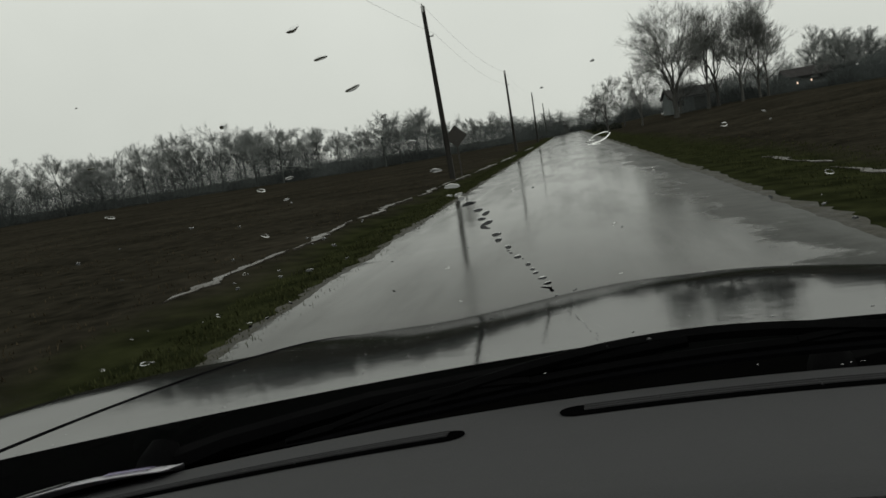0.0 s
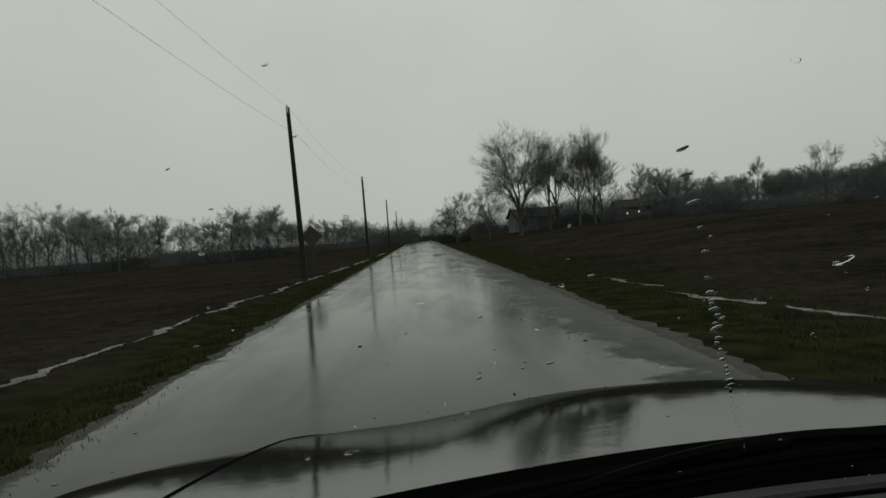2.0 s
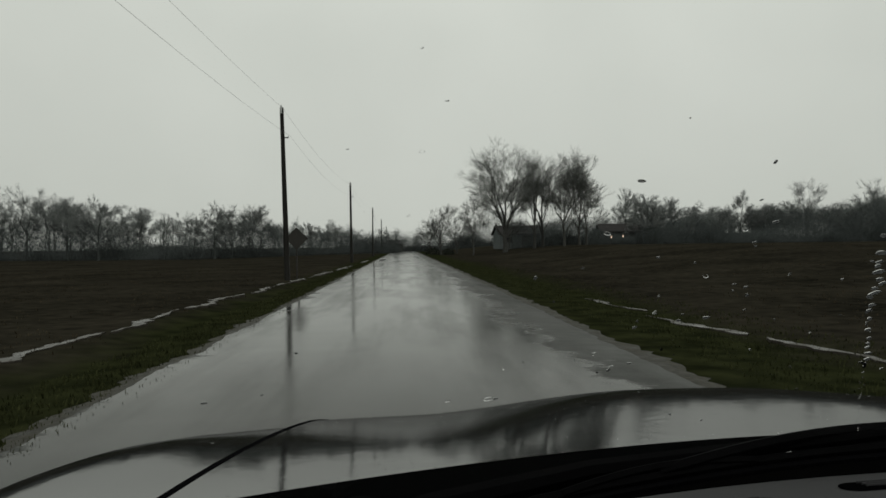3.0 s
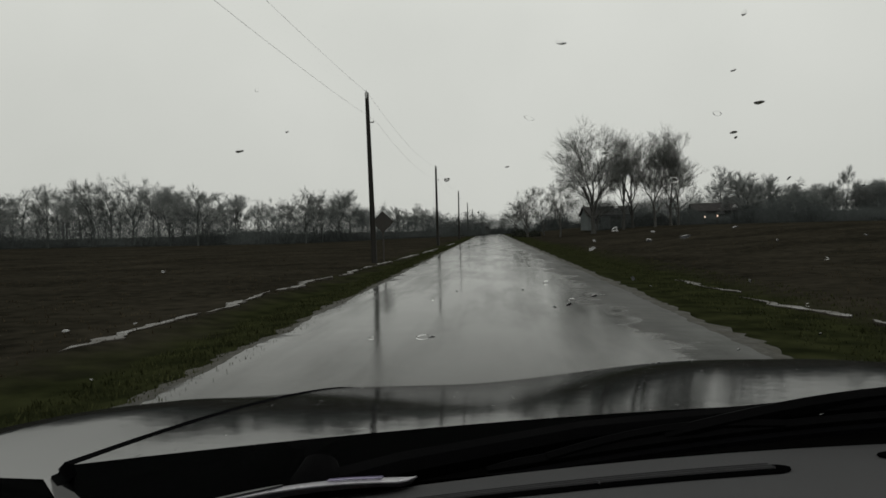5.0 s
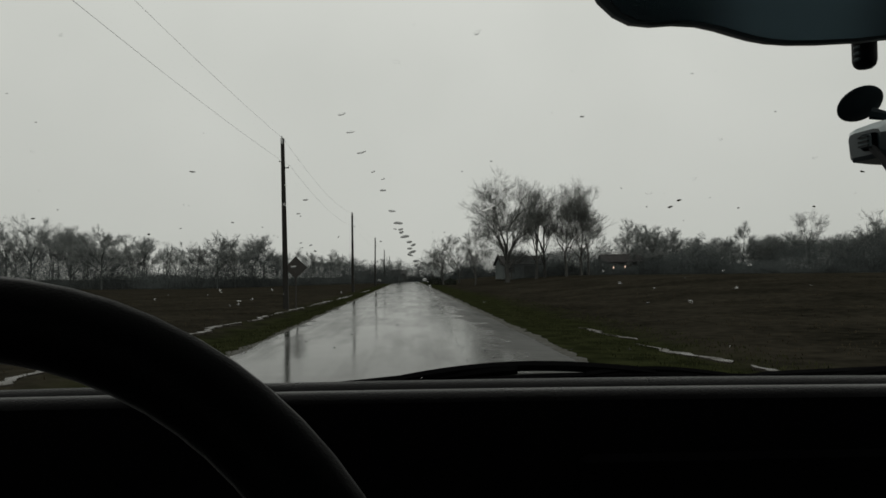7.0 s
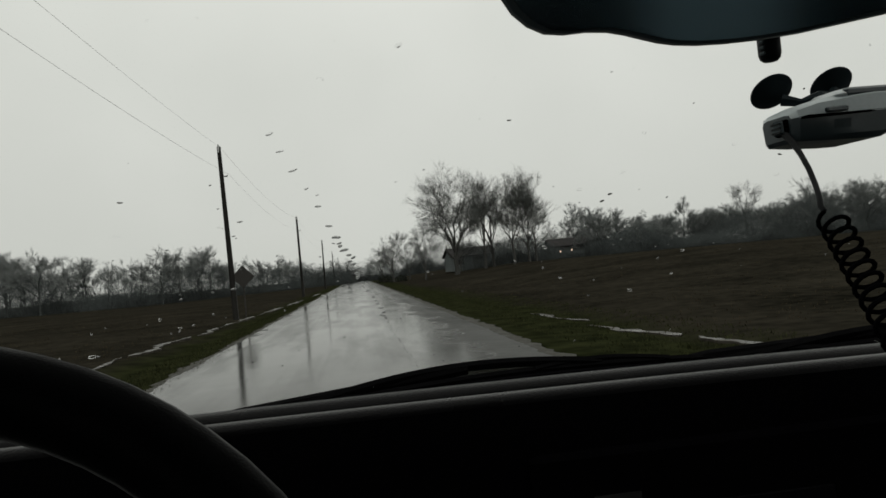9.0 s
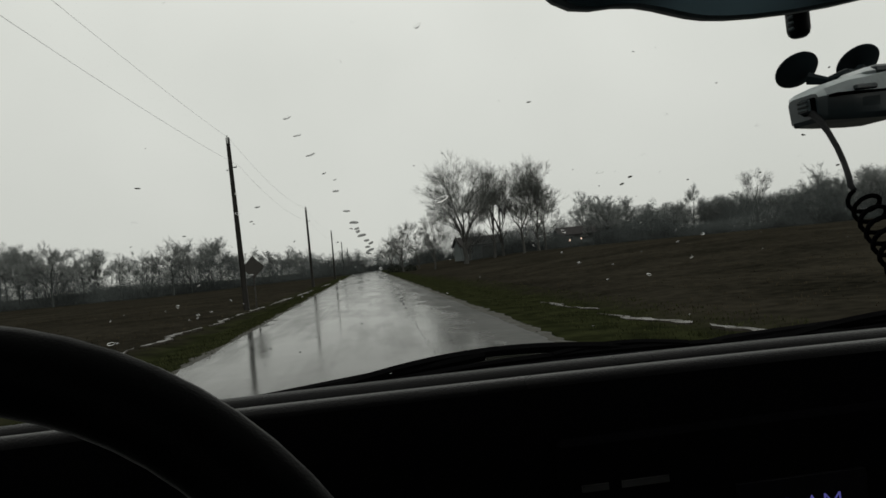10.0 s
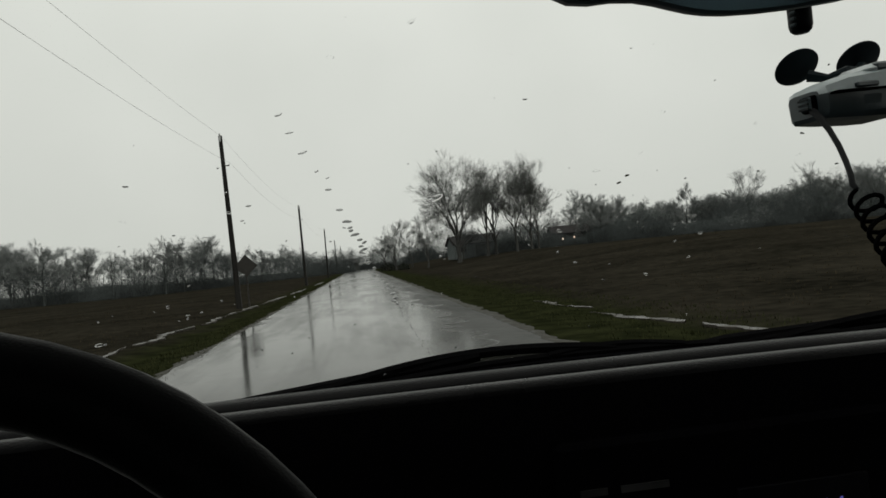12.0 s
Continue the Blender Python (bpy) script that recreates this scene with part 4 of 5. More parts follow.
# nose, doors, sills and the closed cabin
part("front_bumper", Shape().sheet([[(x, 1.50 - 0.34 * x * x - (0.03 if z > 0.8 else 0), z) for x in [-0.88 + 1.76 * i / 16 for i in range(17)]] for z in (0.32, 0.45, 0.62, 0.78, 0.88)], (0, -0.03, 0)), PAINT, car)
for sgn in (-1, 1):
    part("door_panel", Shape().block((min(sgn * 0.80, sgn * 0.90), -2.9, 0.35), (max(sgn * 0.80, sgn * 0.90), -0.22, 1.17), 0.03), PAINT, car)
    pil = Shape().tube([glass_at(sgn * 0.775, u) + Vector((sgn * 0.02, -0.02, 0)) for u in (-0.02, 0.25, 0.5, 0.75, 1.0)], [0.045, 0.042, 0.04, 0.04, 0.045], 10)
    part("windscreen_pillar", pil, HEADLINER, car)
    part("rear_pillar", Shape().tube([(sgn * 0.84, -1.92, 1.15), (sgn * 0.72, -1.92, 1.84)], 0.05, 10), HEADLINER, car)
    sg = part("side_window", Shape().sheet([[(sgn * 0.845, -0.30, 1.17), (sgn * 0.845, -1.72, 1.17)], [(sgn * 0.69, -0.86, 1.83), (sgn * 0.69, -1.72, 1.83)]]), GLASS, car)
    sg.visible_shadow = False
    # Unseen window, added to let daylight in onto the rear panel.
    rg_ = part("added_rear_side_window", Shape().sheet([[(sgn * 0.845, -1.98, 1.17), (sgn * 0.845, -2.78, 1.17)], [(sgn * 0.69, -1.98, 1.83), (sgn * 0.69, -2.78, 1.83)]]), GLASS, car)
    rg_.visible_shadow = False
    part("tail_pillar", Shape().sheet([[(sgn * 0.845, -2.78, 1.16), (sgn * 0.845, -2.90, 1.16)], [(sgn * 0.70, -2.78, 1.85), (sgn * 0.70, -2.90, 1.85)]], (sgn * 0.03, 0, 0)), PAINT, car, smooth=False)
roof_rows = [[(x, y, 1.845 + 0.04 * (1 - (x / 0.72) ** 2) + (0.01 if y < -1 else 0)) for x in (-0.72, -0.5, -0.25, 0, 0.25, 0.5, 0.72)] for y in (-0.64, -0.9, -1.4, -2.0, -2.9)]
part("headliner", Shape().sheet(roof_rows, (0, 0, 0.035)), HEADLINER, car, angle=60)
part("roof_panel", Shape().sheet([[(p[0] * 1.04, p[1], p[2] + 0.045) for p in r] for r in roof_rows], (0, 0, 0.012)), PAINT, car, angle=60)
part("cabin_floor", Shape().box((-0.8, -2.9, 0.36), (0.8, 0.15, 0.42)), DASH_SHADE, car, smooth=False)
part("firewall", Shape().box((-0.8, 0.02, 0.42), (0.8, 0.06, 1.16)), DASH_SHADE, car, smooth=False)
# Closes the cabin out of view; its pale colour serves as the mirror's reflector.
part("rear_panel", Shape().box((-0.84, -2.95, 0.36), (0.84, -2.90, 1.86)), MIRROR_FILL, car, smooth=False)
for sgn in (-1, 1):
    seat = part("seat", Shape().block((sgn * 0.38 - 0.25, -1.62, 0.62), (sgn * 0.38 + 0.25, -1.12, 0.80), 0.05), DASH_SHADE, car)
    part("seat_back", Shape().block((-0.24, 0, 0), (0.24, 0.14, 0.62), 0.05, pose(sgn * 0.38, -1.72, 0.78, 14, 0, 0)), DASH_SHADE, seat)
    part("headrest", Shape().block((-0.13, 0, 0), (0.13, 0.09, 0.17), 0.04, pose(sgn * 0.38, -1.88, 1.42, 14, 0, 0)), DASH_SHADE, seat)
for sx in (-0.80, 0.80):
    for sy in (0.72, -2.35):
        wh = part("wheel", Shape().tube([(sx - 0.10, sy, 0.335), (sx - 0.08, sy, 0.335), (sx + 0.08, sy, 0.335), (sx + 0.10, sy, 0.335)], [0.30, 0.335, 0.335, 0.30], 28), RUBBER, car)
        part("rim", Shape().disc((sx - 0.104, sy, 0.335), (1, 0, 0), 0.20, 0.208, 20), STEEL, wh)

# cowl below the glass
cowl_rows = [[(x, base_y(x) + 0.004 + max(0.03, hood_rear(x) + 0.03 - base_y(x)) * t, 1.266 - 0.020 * t) for x in XS] for t in (0, 0.15, 0.35, 0.6, 0.8, 1.0)]
part("cowl_panel", Shape().sheet(cowl_rows, (0, 0, -0.02)), COWL, car, "wet black plastic panel below the glass", angle=50)

# dashboard: a long top that climbs to two rolled lips, then a face coloured dark as shade
PROFILE = [(-0.030, 1.272), (-0.045, 1.285), (-0.0662, 1.2982), (-0.105, 1.3030), (-0.14, 1.3080), (-0.18, 1.3145), (-0.23, 1.3240), (-0.275, 1.3368), (-0.298, 1.3435), (-0.309, 1.3448), (-0.315, 1.3440), (-0.319, 1.3415), (-0.321, 1.338)]
GROOVE = [(-0.3205, 1.3385), (-0.326, 1.333), (-0.340, 1.3285), (-0.352, 1.331), (-0.361, 1.338), (-0.3632, 1.3425)]
LIP = [(-0.3625, 1.341), (-0.364, 1.3448), (-0.368, 1.3478), (-0.374, 1.3490), (-0.380, 1.3484), (-0.3835, 1.3465), (-0.3850, 1.3435)]


def dash_point(x, y, z):
    w = max(0.0, (y + 0.40) / 0.41)
    return (x, y - (0.26 * w + 0.25 * smooth01(-0.29, -0.10, y)) * x * x - 0.02 * (x + 0.2) ** 2, z - 0.10 * max(0, abs(x) - 0.55) ** 2 - 0.012 * (x + 0.25) ** 2)


dash = part("dashboard", Shape().sheet([[dash_point(x, y, z) for x in XS] for y, z in PROFILE[2:10]], (0, 0, -0.012)), DASH, car, "charcoal grained dashboard with two rolled edges", angle=60)
# Foot, edges, groove and face have their shade put into the colour.
part("dash_front", Shape().sheet([[dash_point(x, y, z) for x in XS] for y, z in PROFILE[:3]], (0, 0, -0.012)), DASH_SHADE, dash, "foot of the dashboard below the glass, coloured black as shade", angle=60)
part("dash_edge", Shape().sheet([[dash_point(x, y, z) for x in XS] for y, z in PROFILE[9:]], (0, 0, -0.012)), DASH_EDGE, dash, "rolled edge of the dashboard's top, darkened as in shade", angle=60)
part("dash_groove", Shape().sheet([[dash_point(x, y, z) for x in XS] for y, z in GROOVE], (0, 0, -0.008)), DASH_SHADE, dash, "groove between the two rolled edges, coloured dark as shade", angle=60)
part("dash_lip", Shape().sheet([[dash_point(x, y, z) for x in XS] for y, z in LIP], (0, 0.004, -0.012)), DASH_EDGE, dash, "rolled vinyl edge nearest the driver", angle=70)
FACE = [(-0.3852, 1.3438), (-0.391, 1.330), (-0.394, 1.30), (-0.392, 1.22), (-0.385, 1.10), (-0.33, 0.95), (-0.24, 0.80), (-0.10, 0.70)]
part("dash_face", Shape().sheet([[dash_point(x, y, z) for x in XS] for y, z in FACE], (0, 0.02, 0)), DASH_SHADE, dash, "lower face of the dashboard, coloured black as shade", angle=60)


def top_z(y):
    for (ya, za), (yb, zb) in zip(PROFILE, PROFILE[1:]):
        if yb <= y <= ya:
            return za + (zb - za) * (y - ya) / (yb - ya)
    return 1.34


def defroster_vent(x0, x1, y0, slope, width):
    """A slim rounded slot in the dashboard's top, with lengthwise slats."""
    n = 40
    tray = []
    for i in range(n + 25):
        t = (i / 12) * 0.03 if i <= 12 else (1 - (n + 24 - i) / 12 * 0.03 if i >= n + 12 else 0.03 + 0.94 * (i - 12) / n)
        x = x0 + (x1 - x0) * t
        e = min(t, 1 - t) * abs(x1 - x0) / (width * 0.6)
        h = width * (1.0 if e >= 1 else math.sqrt(max(0.0, 1 - (1 - e) ** 2)))
        yc = y0 + slope * (x - x0)
        tray.append([Vector(dash_point(x, yc + k * h, top_z(yc + k * h))) + Vector((0, 0, e)) for k, e in ((-0.62, 0.0004), (-0.5, 0.0014), (0.5, 0.0014), (0.62, 0.0004))])
    v = part("defroster_vent", Shape().sheet(tray), VENT_BLACK, dash, "black slotted windscreen vent", angle=60)
    for k in (-0.27, 0.0, 0.27):
        pts = []
        for i in range(1, n):
            x = x0 + (x1 - x0) * i / n
            yc = y0 + slope * (x - x0) + k * width
            pts.append(Vector(dash_point(x, yc, top_z(yc))) + Vector((0, 0, 0.0022)))
        part("vent_slat", Shape().tube(pts, 0.0009, 5), DASH, v)
    for i in (1, 2, 3):
        x = x0 + (x1 - x0) * i / 4
        yc = y0 + slope * (x - x0)
        part("vent_rib", Shape().tube([Vector(dash_point(x, yc + k * width, top_z(yc + k * width))) + Vector((0, 0, 0.0020)) for k in (-0.45, 0, 0.45)], 0.0006, 5), DASH, v)


defroster_vent(-0.60, -0.2244, -0.1186, 0.0, 0.0185)
defroster_vent(-0.1706, 0.42, -0.1025, 0.0, 0.0185)

# radio and clock
radio = part("radio", Shape().block((-0.105, -0.4015, 1.19), (0.125, -0.390, 1.318), 0.003), DASH_SHADE, dash, "black radio with a lit clock")
part("display", Shape().block((-0.014, -0.4030, 1.254), (0.058, -0.4012, 1.286), 0.0006), DISPLAY, radio)
clock = bpy.data.curves.new("clock_digits", "FONT")
clock.body, clock.size, clock.extrude, clock.align_x = "7:43 AM", 0.0155, 0.0002, "LEFT"
clock.offset = -0.00035
clock_ob = new("clock_digits", clock)
clock_ob.matrix_basis = pose(-0.010, -0.4035, 1.2650, 90, 0, 0)
clock_ob.data.materials.append(DIGITS)
clock_ob.parent = radio
tagged(clock_ob, "violet dotted clock digits")
for x, w in ((-0.091, 0.014), (-0.070, 0.025)):
    part("printed_bar", Shape().box((x - 0.004, -0.4025, 1.2915), (x + w - 0.004, -0.4012, 1.2950)), KEY_GREY, radio, smooth=False)
for k in range(5):
    part("radio_key", Shape().block((-0.09 + k * 0.042, -0.405, 1.205), (-0.056 + k * 0.042, -0.4012, 1.222), 0.0012), DASH_SHADE, radio)

# steering wheel
WHEEL_AT = pose(-0.3605, -0.562, 1.2370, -22, 0, 0)
rim_pts = [WHEEL_AT @ Vector((0.172 * math.cos(a), 0, 0.172 * math.sin(a))) for a in [2 * math.pi * i / 72 for i in range(73)]]
wheel = part("steering_wheel", Shape().tube(rim_pts, 0.0155, 16, cap=False), WHEEL_SKIN, car, "black padded steering wheel rim", angle=80)
part("hub", Shape().block((-0.075, -0.03, -0.065), (0.075, 0.035, 0.06), 0.025, WHEEL_AT), WHEEL_SKIN, wheel)
for a in (205, 335, 270):
    d = Vector((math.cos(radians(a)), 0, math.sin(radians(a))))
    part("spoke", Shape().tube([WHEEL_AT @ (d * 0.05 + Vector((0, 0.012, 0))), WHEEL_AT @ (d * 0.12 + Vector((0, 0.01, 0))), WHEEL_AT @ (d * 0.168)], [0.024, 0.018, 0.014], 10), WHEEL_SKIN, wheel)
part("steering_column", Shape().tube([WHEEL_AT @ Vector((0, 0.03, 0)), WHEEL_AT @ Vector((0, 0.30, -0.02))], [0.05, 0.06], 14), DASH_SHADE, wheel)

# rear-view mirror
top_line = [(-0.106, 1.585), (-0.103, 1.603), (-0.094, 1.616), (-0.07, 1.622), (0.03, 1.626), (0.15, 1.622), (0.172, 1.61), (0.180, 1.585)]
low_line = [(-0.107, 1.572), (-0.106, 1.560), (-0.103, 1.550), (-0.098, 1.541), (-0.091, 1.534), (-0.083, 1.5295), (-0.073, 1.5278), (-0.062, 1.5278), (-0.051, 1.5264), (-0.042, 1.5238), (-0.034, 1.5208), (-0.026, 1.5180), (-0.018, 1.5160), (-0.008, 1.5146), (0.005, 1.5138), (0.022, 1.5136), (0.04, 1.5144), (0.08, 1.5185), (0.12, 1.527), (0.15, 1.538), (0.172, 1.556), (0.18, 1.575)]
outline = top_line + low_line[::-1]
MIRROR_AT = Matrix.Translation((0, -0.428, 1.5245)) @ pose(0, 0, 0, 14, 0, -14) @ Matrix.Translation((0, 0, -1.52))


def mirror_ring(k, dy):
    cx, cz = 0.025, 1.565
    return [MIRROR_AT @ Vector((cx + (x - cx) * k, dy, cz + (z - cz) * k)) for x, z in outline]


rings = [mirror_ring(k, dy) for k, dy in ((0.985, -0.006), (1.0, -0.003), (0.995, 0.004), (0.90, 0.014), (0.6, 0.024))]
nr = len(outline)
ms = Shape().add([p for r in rings for p in r], [(i * nr + j, (i + 1) * nr + j, (i + 1) * nr + (j + 1) % nr, i * nr + (j + 1) % nr) for i in range(4) for j in range(nr)] + [tuple(range(4 * nr, 5 * nr)), tuple(range(nr - 1, -1, -1))])
mirror = part("rearview_mirror", ms, MIRROR_BACK, car, "dark rear-view mirror with a wavy lower edge", angle=35)
part("mirror_glass", Shape().add(mirror_ring(0.955, -0.0066), [tuple(range(nr - 1, -1, -1))]), MIRROR_GLASS, mirror, "silvered mirror glass", smooth=False)
part("mirror_stalk", Shape().tube([MIRROR_AT @ Vector((0.03, 0.02, 1.57)), (0.03, -0.39, 1.63), glass_at(0.035, 0.70, -0.004)], [0.014, 0.012, 0.02], 10), MIRROR_BACK, mirror)
knob_at = Vector((0.0494, -0.397, 0))
knob = part("mirror_knob", Shape().tube([knob_at + Vector((0, 0, z)) for z in (1.560, 1.5205, 1.5180, 1.5166, 1.5162)], [0.0062, 0.0060, 0.0053, 0.0038, 0.001], 18), KNOB, mirror, "ribbed black knob below the mirror", angle=50)
part("knob_collar", Shape().tube([knob_at + Vector((0, 0, z)) for z in (1.5355, 1.5348, 1.5325, 1.5318)], [0.0070, 0.0084, 0.0084, 0.0070], 18), KNOB, knob, angle=50)
for k in range(4):
    part("knob_rib", Shape().block((-0.0017, -0.0066, 1.5195 + k * 0.0032), (0.0017, -0.0052, 1.5213 + k * 0.0032), 0.0004, Matrix.Translation(knob_at) @ pose(0, 0, 0, 0, 0, -68)), PLUG_GREY, knob, smooth=False)


# wipers, parked along the foot of the glass
def wiper(pivot_x, tip_x, u0, u1, bow, label):
    """An arm from its pivot to the blade's middle, and a blade on two yokes that lies on the glass."""
    def on(x, u, off):
        return glass_at(x, u, off)
    w = part("wiper", Shape().tube([on(pivot_x, -0.03, 0.0), on(pivot_x, -0.03, 0.03), on(pivot_x, -0.03, 0.045)], [0.018, 0.017, 0.010], 14), WIPER_METAL, car, label)
    x_in, x_out = pivot_x + 0.10, tip_x
    mid = (x_in + x_out) / 2 + 0.02

    def blade_u(x):
        t = (x - x_in) / (x_out - x_in)
        return u0 + (u1 - u0) * t + bow * math.sin(math.pi * t)
    arm = [on(pivot_x, -0.035, 0.026), on(pivot_x + 0.05, -0.02, 0.030), on(pivot_x + 0.16, blade_u(pivot_x + 0.16) - 0.014, 0.030), on(mid, blade_u(mid), 0.022)]
    part("arm", Shape().tube(arm, [0.013, 0.010, 0.008, 0.0055], 8), WIPER_METAL, w)
    n = 30
    xs = [x_in + (x_out - x_in) * i / n for i in range(n + 1)]
    part("rubber_blade", Shape().sheet([[on(x, blade_u(x), 0.001) for x in xs], [on(x, blade_u(x) - 0.004, 0.007) for x in xs], [on(x, blade_u(x) - 0.002, 0.010) for x in xs]], (0, 0, 0.003)), RUBBER, w)
    part("blade_holder", Shape().tube([on(x, blade_u(x) - 0.002, 0.011) for x in xs], [0.0025] + [0.0045] * (n - 1) + [0.0025], 6), WIPER_METAL, w)
    part("main_yoke", Shape().tube([on(x, blade_u(x), 0.013 + 0.012 * math.sin(math.pi * (x - xs[6]) / (xs[24] - xs[6]))) for x in xs[6:25]], [0.003] + [0.0055] * 17 + [0.003], 6), WIPER_METAL, w)
    for a, b in ((2, 10), (20, 28)):
        part("side_yoke", Shape().tube([on(x, blade_u(x), 0.011 + 0.006 * math.sin(math.pi * (x - xs[a]) / (xs[b] - xs[a]))) for x in xs[a:b + 1]], 0.004, 6), WIPER_METAL, w)


wiper(-0.47, 0.16, 0.008, 0.046, 0.022, "black wiper lying at the foot of the glass")
wiper(0.02, 0.60, 0.018, 0.048, 0.018, "black wiper lying at the foot of the glass")

# ---- loose things in the car ----
# radar detector hung from the glass on two suction cups
det = thing("radar_detector", "grey radar detector hung on two suction cups from the windscreen", "radar detector")
DET = pose(0.0875, -0.335, 1.4925, 0, -2, 8)
sections = []
for x, w, zl, zh in ((0.0, 0.013, -0.012, 0.003), (0.003, 0.017, -0.0145, 0.006), (0.018, 0.020, -0.0155, 0.0105), (0.045, 0.023, -0.0165, 0.0135), (0.060, 0.024, -0.0165, 0.0145), (0.085, 0.023, -0.008, 0.0145), (0.11, 0.018, 0.000, 0.012)):
    sections.append([DET @ Vector((x, y, z)) for y, z in ((-w, 0.0), (-w * 0.94, zl * 0.8), (-w * 0.8, zl), (w * 0.8, zl), (w * 0.94, zl * 0.8), (w, 0.0), (w * 0.9, zh * 0.75), (w * 0.6, zh), (-w * 0.6, zh), (-w * 0.9, zh * 0.75), (-w, 0.0))])
part("lower_shell", Shape().sheet([s[0:6] for s in sections], (0.0004, 0, 0.0004)), DETECTOR_DARK, det, "dark lower shell", angle=35)
part("upper_shell", Shape().sheet([s[5:11] for s in sections], (0.0004, 0, -0.0004)), DETECTOR_GREY, det, "pearl grey upper shell", angle=35)
part("end_plate", Shape().add(sections[0][:10], [tuple(range(9, -1, -1))]), DETECTOR_DARK, det, smooth=False)
part("front_plate", Shape().add(sections[-1][:10], [tuple(range(10))]), DETECTOR_DARK, det, smooth=False)
part("switch", Shape().block((0.020, -0.0225, 0.001), (0.036, -0.0190, 0.0045), 0.0008, DET), DETECTOR_DARK, det, "small dark slide switch")
rim = part("panel_rim", Shape().block((0.034, -0.0185, 0.0095), (0.104, 0.013, 0.0158), 0.003, DET), PALE_SHELL, det, "pale raised rim of the top panel")
part("top_panel", Shape().block((0.0385, -0.0190, 0.0110), (0.1, 0.009, 0.0163), 0.0015, DET), DETECTOR_DARK, rim, "dark recessed top panel")
part("side_groove", Shape().block((0.004, -0.0236, -0.0012), (0.058, -0.0150, 0.0002), 0.0004, DET), VENT_BLACK, det)
part("socket", Shape().block((-0.0025, -0.0105, -0.0095), (0.0035, 0.0005, 0.0005), 0.0008, DET), VENT_BLACK, det)
plug = part("plug", Shape().block((-0.0050, -0.0095, -0.0088), (-0.0020, -0.0005, -0.0002), 0.0012, DET), PLUG_GREY, det, "small ribbed plug")
for k in range(3):
    part("plug_rib", Shape().box((-0.0056, -0.0090, -0.0078 + k * 0.0027), (-0.0046, -0.0010, -0.0066 + k * 0.0027), DET), KNOB, plug, smooth=False)
lean = Vector((0, 0.66, 0.75)).normalized()
for cx, cz in ((0.1057, 1.519), (0.1500, 1.5212)):
    foot = Vector((cx, -0.304, cz))
    cup = Shape().tube([foot - lean * 0.0045, foot - lean * 0.0035, foot - lean * 0.0008, foot + lean * 0.0008, foot + lean * 0.0016], [0.004, 0.0065, 0.0132, 0.0144, 0.0142], 28)
    part("suction_cup", cup, CUP_RUBBER, det, "round dark rubber suction cup")
part("bracket", Shape().tube([(0.109, -0.310, 1.512), (0.117, -0.318, 1.508), (0.128, -0.322, 1.510), (0.139, -0.318, 1.511), (0.147, -0.310, 1.515)], [0.0042, 0.0028, 0.0045, 0.0028, 0.0042], 8), CUP_RUBBER, det)
part("bracket_tongue", Shape().tube([(0.128, -0.322, 1.510), (0.126, -0.326, 1.502)], [0.0045, 0.006], 8), CUP_RUBBER, det)
cord = [DET @ Vector((-0.001, -0.005, -0.006)), Vector((0.0868, -0.352, 1.4765)), Vector((0.0868, -0.358, 1.4690)), Vector((0.0858, -0.366, 1.4590)), Vector((0.0835, -0.374, 1.4490)), Vector((0.0800, -0.382, 1.4400)), Vector((0.0775, -0.386, 1.4350))]
coil_a, coil_b = Vector((0.0830, -0.386, 1.428)), Vector((0.060, -0.476, 1.343))
ax = (coil_b - coil_a).normalized()
s1 = ax.cross(Vector((0, 1, 0))).normalized()
s2 = ax.cross(s1)
turns = 14
coil = [coil_a.lerp(coil_b, i / (turns * 14)) + (s1 * math.cos(2 * math.pi * i / 14 + 2.6) + s2 * math.sin(2 * math.pi * i / 14 + 2.6)) * 0.0074 for i in range(turns * 14 + 1)]
end = [Vector((0.064, -0.482, 1.32)), Vector((0.09, -0.47, 1.22)), Vector((0.12, -0.44, 1.10)), Vector((0.13, -0.42, 0.98))]
part("power_cord", Shape().tube(cord + [coil[0]], [0.0024, 0.0021] + [0.0017] * (len(cord) - 2) + [0.0014], 10), CORD_GREY, det, "dark grey cord that runs into a coil")
part("coiled_cord", Shape().tube(coil, 0.0013, 7), RUBBER, det, "tightly coiled black cord")
part("cord_end", Shape().tube([coil[-1]] + end, 0.0016, 8), RUBBER, det)

# paper pass on the dashboard's foot
slip = thing("paper_pass", "white printed paper tag with a rounded end lying on the dashboard", "paper")


def slip_at(x, v, off):
    """A point of the tag: it lies along the dashboard's top, v across it."""
    y = -0.066 + v * 0.013 * min(1.0, (max(0.0, -0.403 - x) / 0.008) ** 0.5)
    return Vector(dash_point(x, y, top_z(y))) + Vector((0, 0, off + 0.004 + 0.004 * abs(math.sin((x + 0.405) * 30))))


tag_x = [-0.515 + 0.112 * i / 28 for i in range(29)]
part("sheet", Shape().sheet([[slip_at(x, v, 0.0) for x in tag_x] for v in (-1, -0.5, 0, 0.5, 1)], (0, 0, 0.0006)), PAPER, slip, angle=60)
part("printed_oval", Shape().sheet([[slip_at(-0.480 + 0.017 * math.cos(a), 0.62 * k * math.sin(a), 0.0012) for a in [math.pi * i / 12 for i in range(13)]] for k in (-1, 0, 1)], (0, 0, 0.0004)), STICKER_INK, slip, "dark oval print", smooth=False)
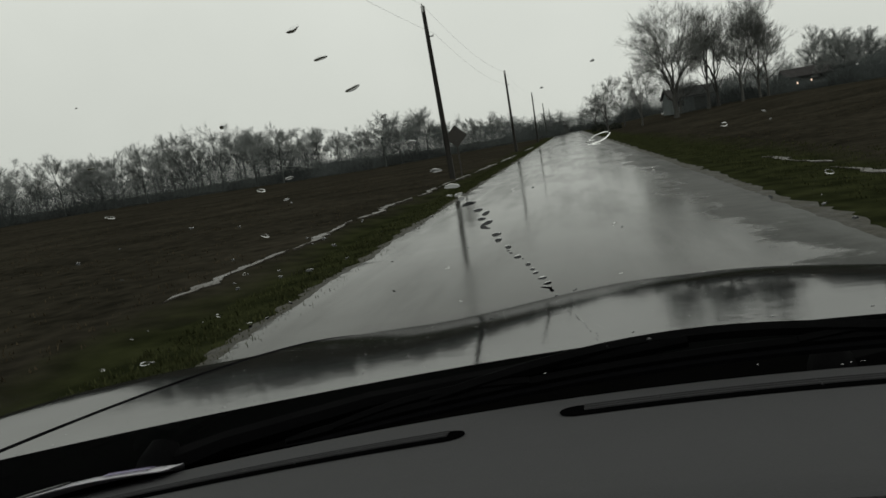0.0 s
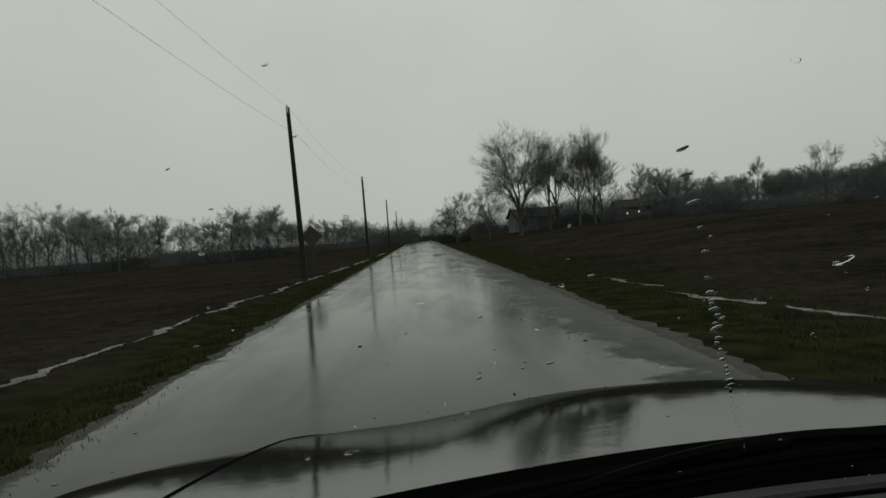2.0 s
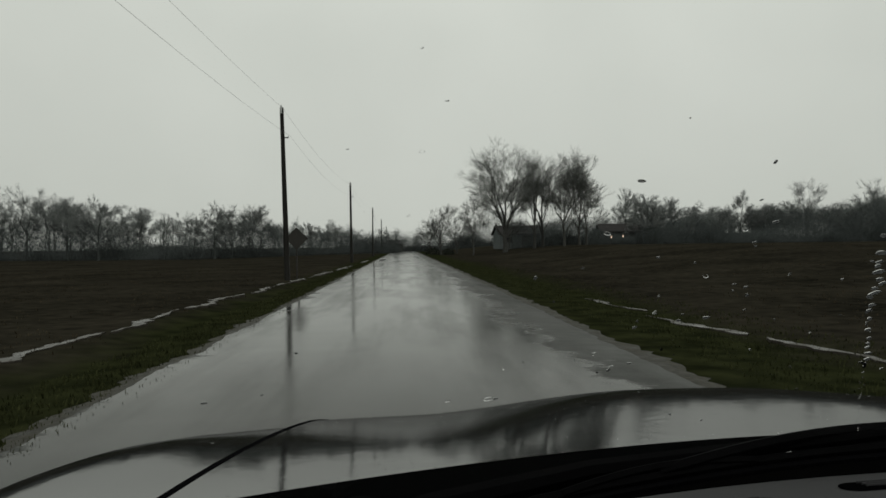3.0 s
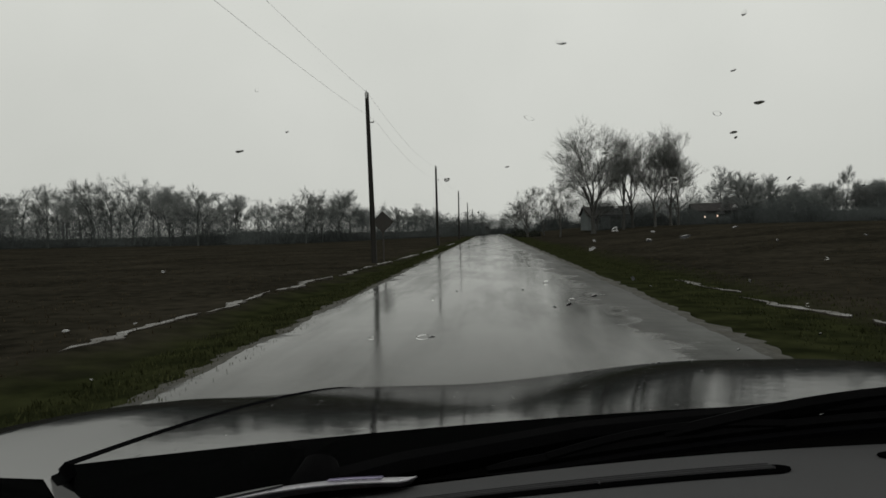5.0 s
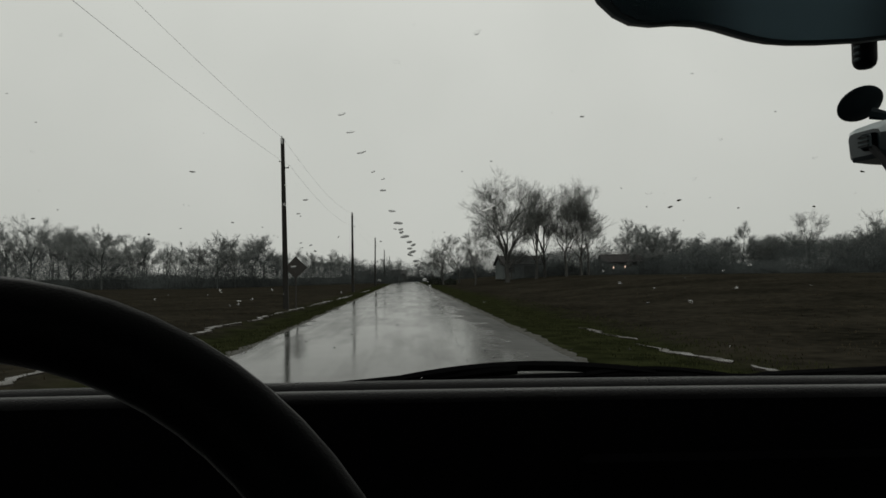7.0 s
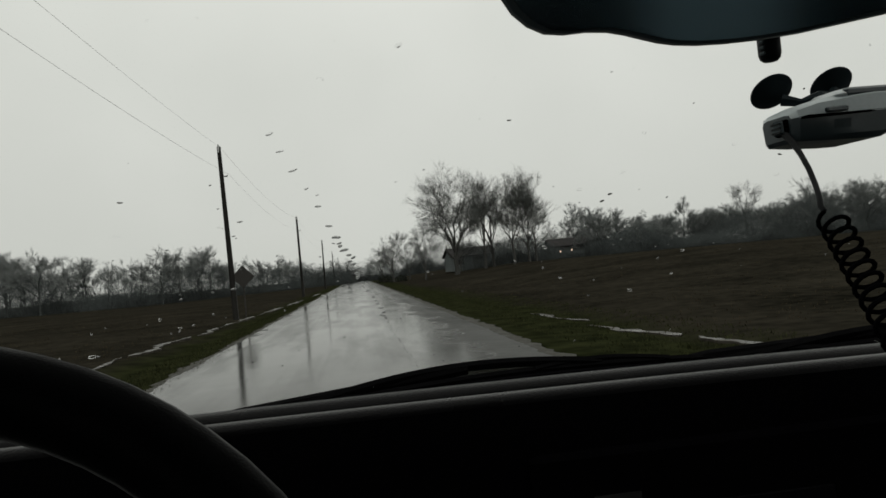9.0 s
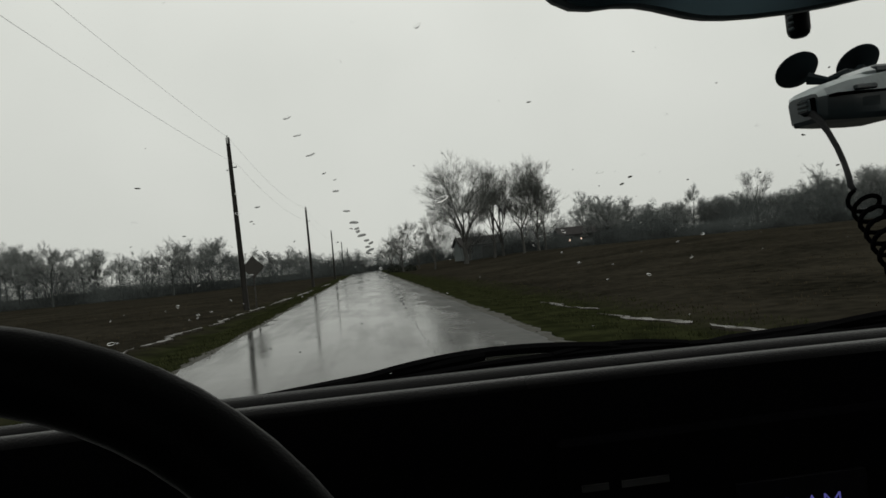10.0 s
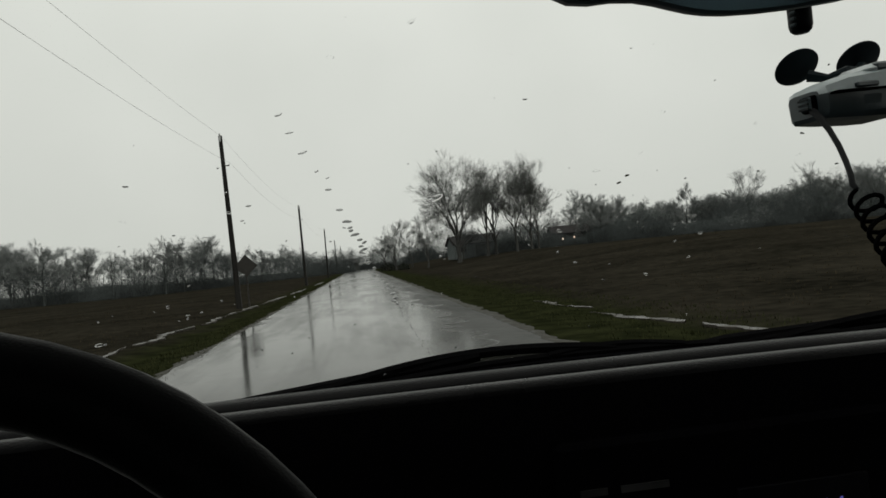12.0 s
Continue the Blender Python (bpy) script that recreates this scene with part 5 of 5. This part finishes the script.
for k in range(3):
    part("printed_bar", Shape().sheet([[slip_at(x, v - 0.5 + k * 0.42, 0.0012) for x in (-0.443, -0.435, -0.427, -0.419)] for v in (0, 0.2)], (0, 0, 0.0004)), PAPER_INK, slip, smooth=False)


# ---- rain on the glass ----
def drop(s, x, u, r, stretch, turn, rng):
    """A spread drop of water on the outside of the glass: a raised rim round a thin clear middle."""
    c = glass_at(x, u, 0.0015)
    tx = (glass_at(x + 0.01, u, 0.0015) - c).normalized()
    ty = (glass_at(x, u + 0.01, 0.0015) - c).normalized()
    nn = tx.cross(ty).normalized()
    if nn.y < 0:
        nn = -nn
    a0, b0 = tx * math.cos(turn) + ty * math.sin(turn), ty * math.cos(turn) - tx * math.sin(turn)
    n, pts = 16, []
    ph, lob = rng.random() * 6.28, rng.uniform(0.03, 0.14)
    wob = [1 + lob * math.sin(2 * math.pi * j / n * 2 + ph) + rng.gauss(0, 0.03) for j in range(n)]
    for k, h in ((1.0, 0.0), (0.90, 0.13), (0.76, 0.02), (0.76, 0.0)):
        for j in range(n):
            a = 2 * math.pi * j / n
            pts.append(c + a0 * math.cos(a) * r * stretch * k * wob[j] + b0 * math.sin(a) * r * k * wob[j] + nn * h * r * (1 + 0.9 * math.sin(a + ph)))
    fs = [(i * n + j, i * n + (j + 1) % n, (i + 1) % 4 * n + (j + 1) % n, (i + 1) % 4 * n + j) for i in range(4) for j in range(n)]
    s.add(pts, fs)


def bead(s, x, u, r, stretch, turn, rng):
    """A small domed drop of water on the outside of the glass."""
    c = glass_at(x, u, 0.0015)
    tx = (glass_at(x + 0.01, u, 0.0015) - c).normalized()
    ty = (glass_at(x, u + 0.01, 0.0015) - c).normalized()
    nn = tx.cross(ty).normalized()
    if nn.y < 0:
        nn = -nn
    a0, b0 = tx * math.cos(turn) + ty * math.sin(turn), ty * math.cos(turn) - tx * math.sin(turn)
    n, pts = 12, []
    ph, lob = rng.random() * 6.28, rng.uniform(0.05, 0.25)
    wob = [1 + lob * math.sin(2 * math.pi * j / n * 2 + ph) + 0.5 * lob * math.sin(2 * math.pi * j / n * 3 - ph) for j in range(n)]
    for k, h in ((1.0, 0.0), (0.85, 0.26), (0.55, 0.44), (0.25, 0.52)):
        pts += [c + a0 * math.cos(2 * math.pi * j / n) * r * stretch * k * wob[j] + b0 * math.sin(2 * math.pi * j / n) * r * k * wob[j] + nn * h * r for j in range(n)]
    pts.append(c + nn * 0.54 * r)
    s.add(pts, [(i * n + j, i * n + (j + 1) % n, (i + 1) * n + (j + 1) % n, (i + 1) * n + j) for i in range(3) for j in range(n)] + [(3 * n + j, 3 * n + (j + 1) % n, 4 * n) for j in range(n)] + [tuple(range(n - 1, -1, -1))])


rd = random.Random(41)
rings, domes = Shape(), Shape()


def rain(x, u, r, stretch, turn):
    if rd.random() < 0.28:
        drop(rings, x, u, r * 1.15, stretch, turn, rd)
    else:
        bead(domes, x, u, r * 0.72, stretch, turn, rd)


for k in range(190):
    rain(rd.uniform(-0.72, 0.72), rd.uniform(0.05, 0.62), rd.uniform(0.0014, 0.0023) if k % 22 == 0 else rd.uniform(0.0004, 0.0013), rd.uniform(1.0, 2.4), rd.gauss(0.2, 0.4))
for cx, cu, sx, su, n in ((-0.30, 0.25, 0.10, 0.045, 50), (0.02, 0.27, 0.07, 0.04, 25), (0.30, 0.28, 0.12, 0.05, 20)):
    for _ in range(n):
        rain(rd.gauss(cx, sx), max(0.08, rd.gauss(cu, su)), rd.uniform(0.0005, 0.0014), rd.uniform(0.8, 2.6), rd.gauss(0.2, 0.5))
# the trail of a drop that ran down the glass: flat beads above, a ragged rill below
def trail_x(u):
    return -0.2029 - 0.352 * (u - 0.2752)


u = 0.405
while u > 0.092:
    if u > 0.30:
        r, wide, gap = rd.uniform(0.0008, 0.0014), rd.uniform(1.8, 2.8), rd.uniform(0.014, 0.028)
    elif u > 0.235:
        r, wide, gap = rd.uniform(0.0008, 0.0018), rd.uniform(1.2, 2.4), rd.uniform(0.0035, 0.0085)
    elif u > 0.17:
        r, wide, gap = rd.uniform(0.0005, 0.0016), rd.uniform(0.8, 1.5), rd.uniform(0.0018, 0.0070)
    else:
        r, wide, gap = rd.uniform(0.0004, 0.0007), rd.uniform(0.6, 1.0), rd.uniform(0.002, 0.006)
    bead(domes, trail_x(u) + rd.gauss(0, 0.0012), u, r, wide, rd.gauss(0.25, 0.2), rd)
    u -= gap
for _ in range(300):
    x = rd.uniform(-0.05, 0.72)
    bead(domes, x, 0.012 + abs(rd.gauss(0, 0.012)) + 0.02 * max(0, x - 0.2), rd.uniform(0.0004, 0.0011), rd.uniform(1.0, 2.0), rd.gauss(0, 0.3), rd)
tagged(part("raindrops", rings, WATER, None, smooth=False), "spread raindrops clinging to the windscreen", "raindrops", kind="stuff")
tagged(part("raindrops", domes, WATER, None), "small domed raindrops scattered over the windscreen", "raindrops", kind="stuff")
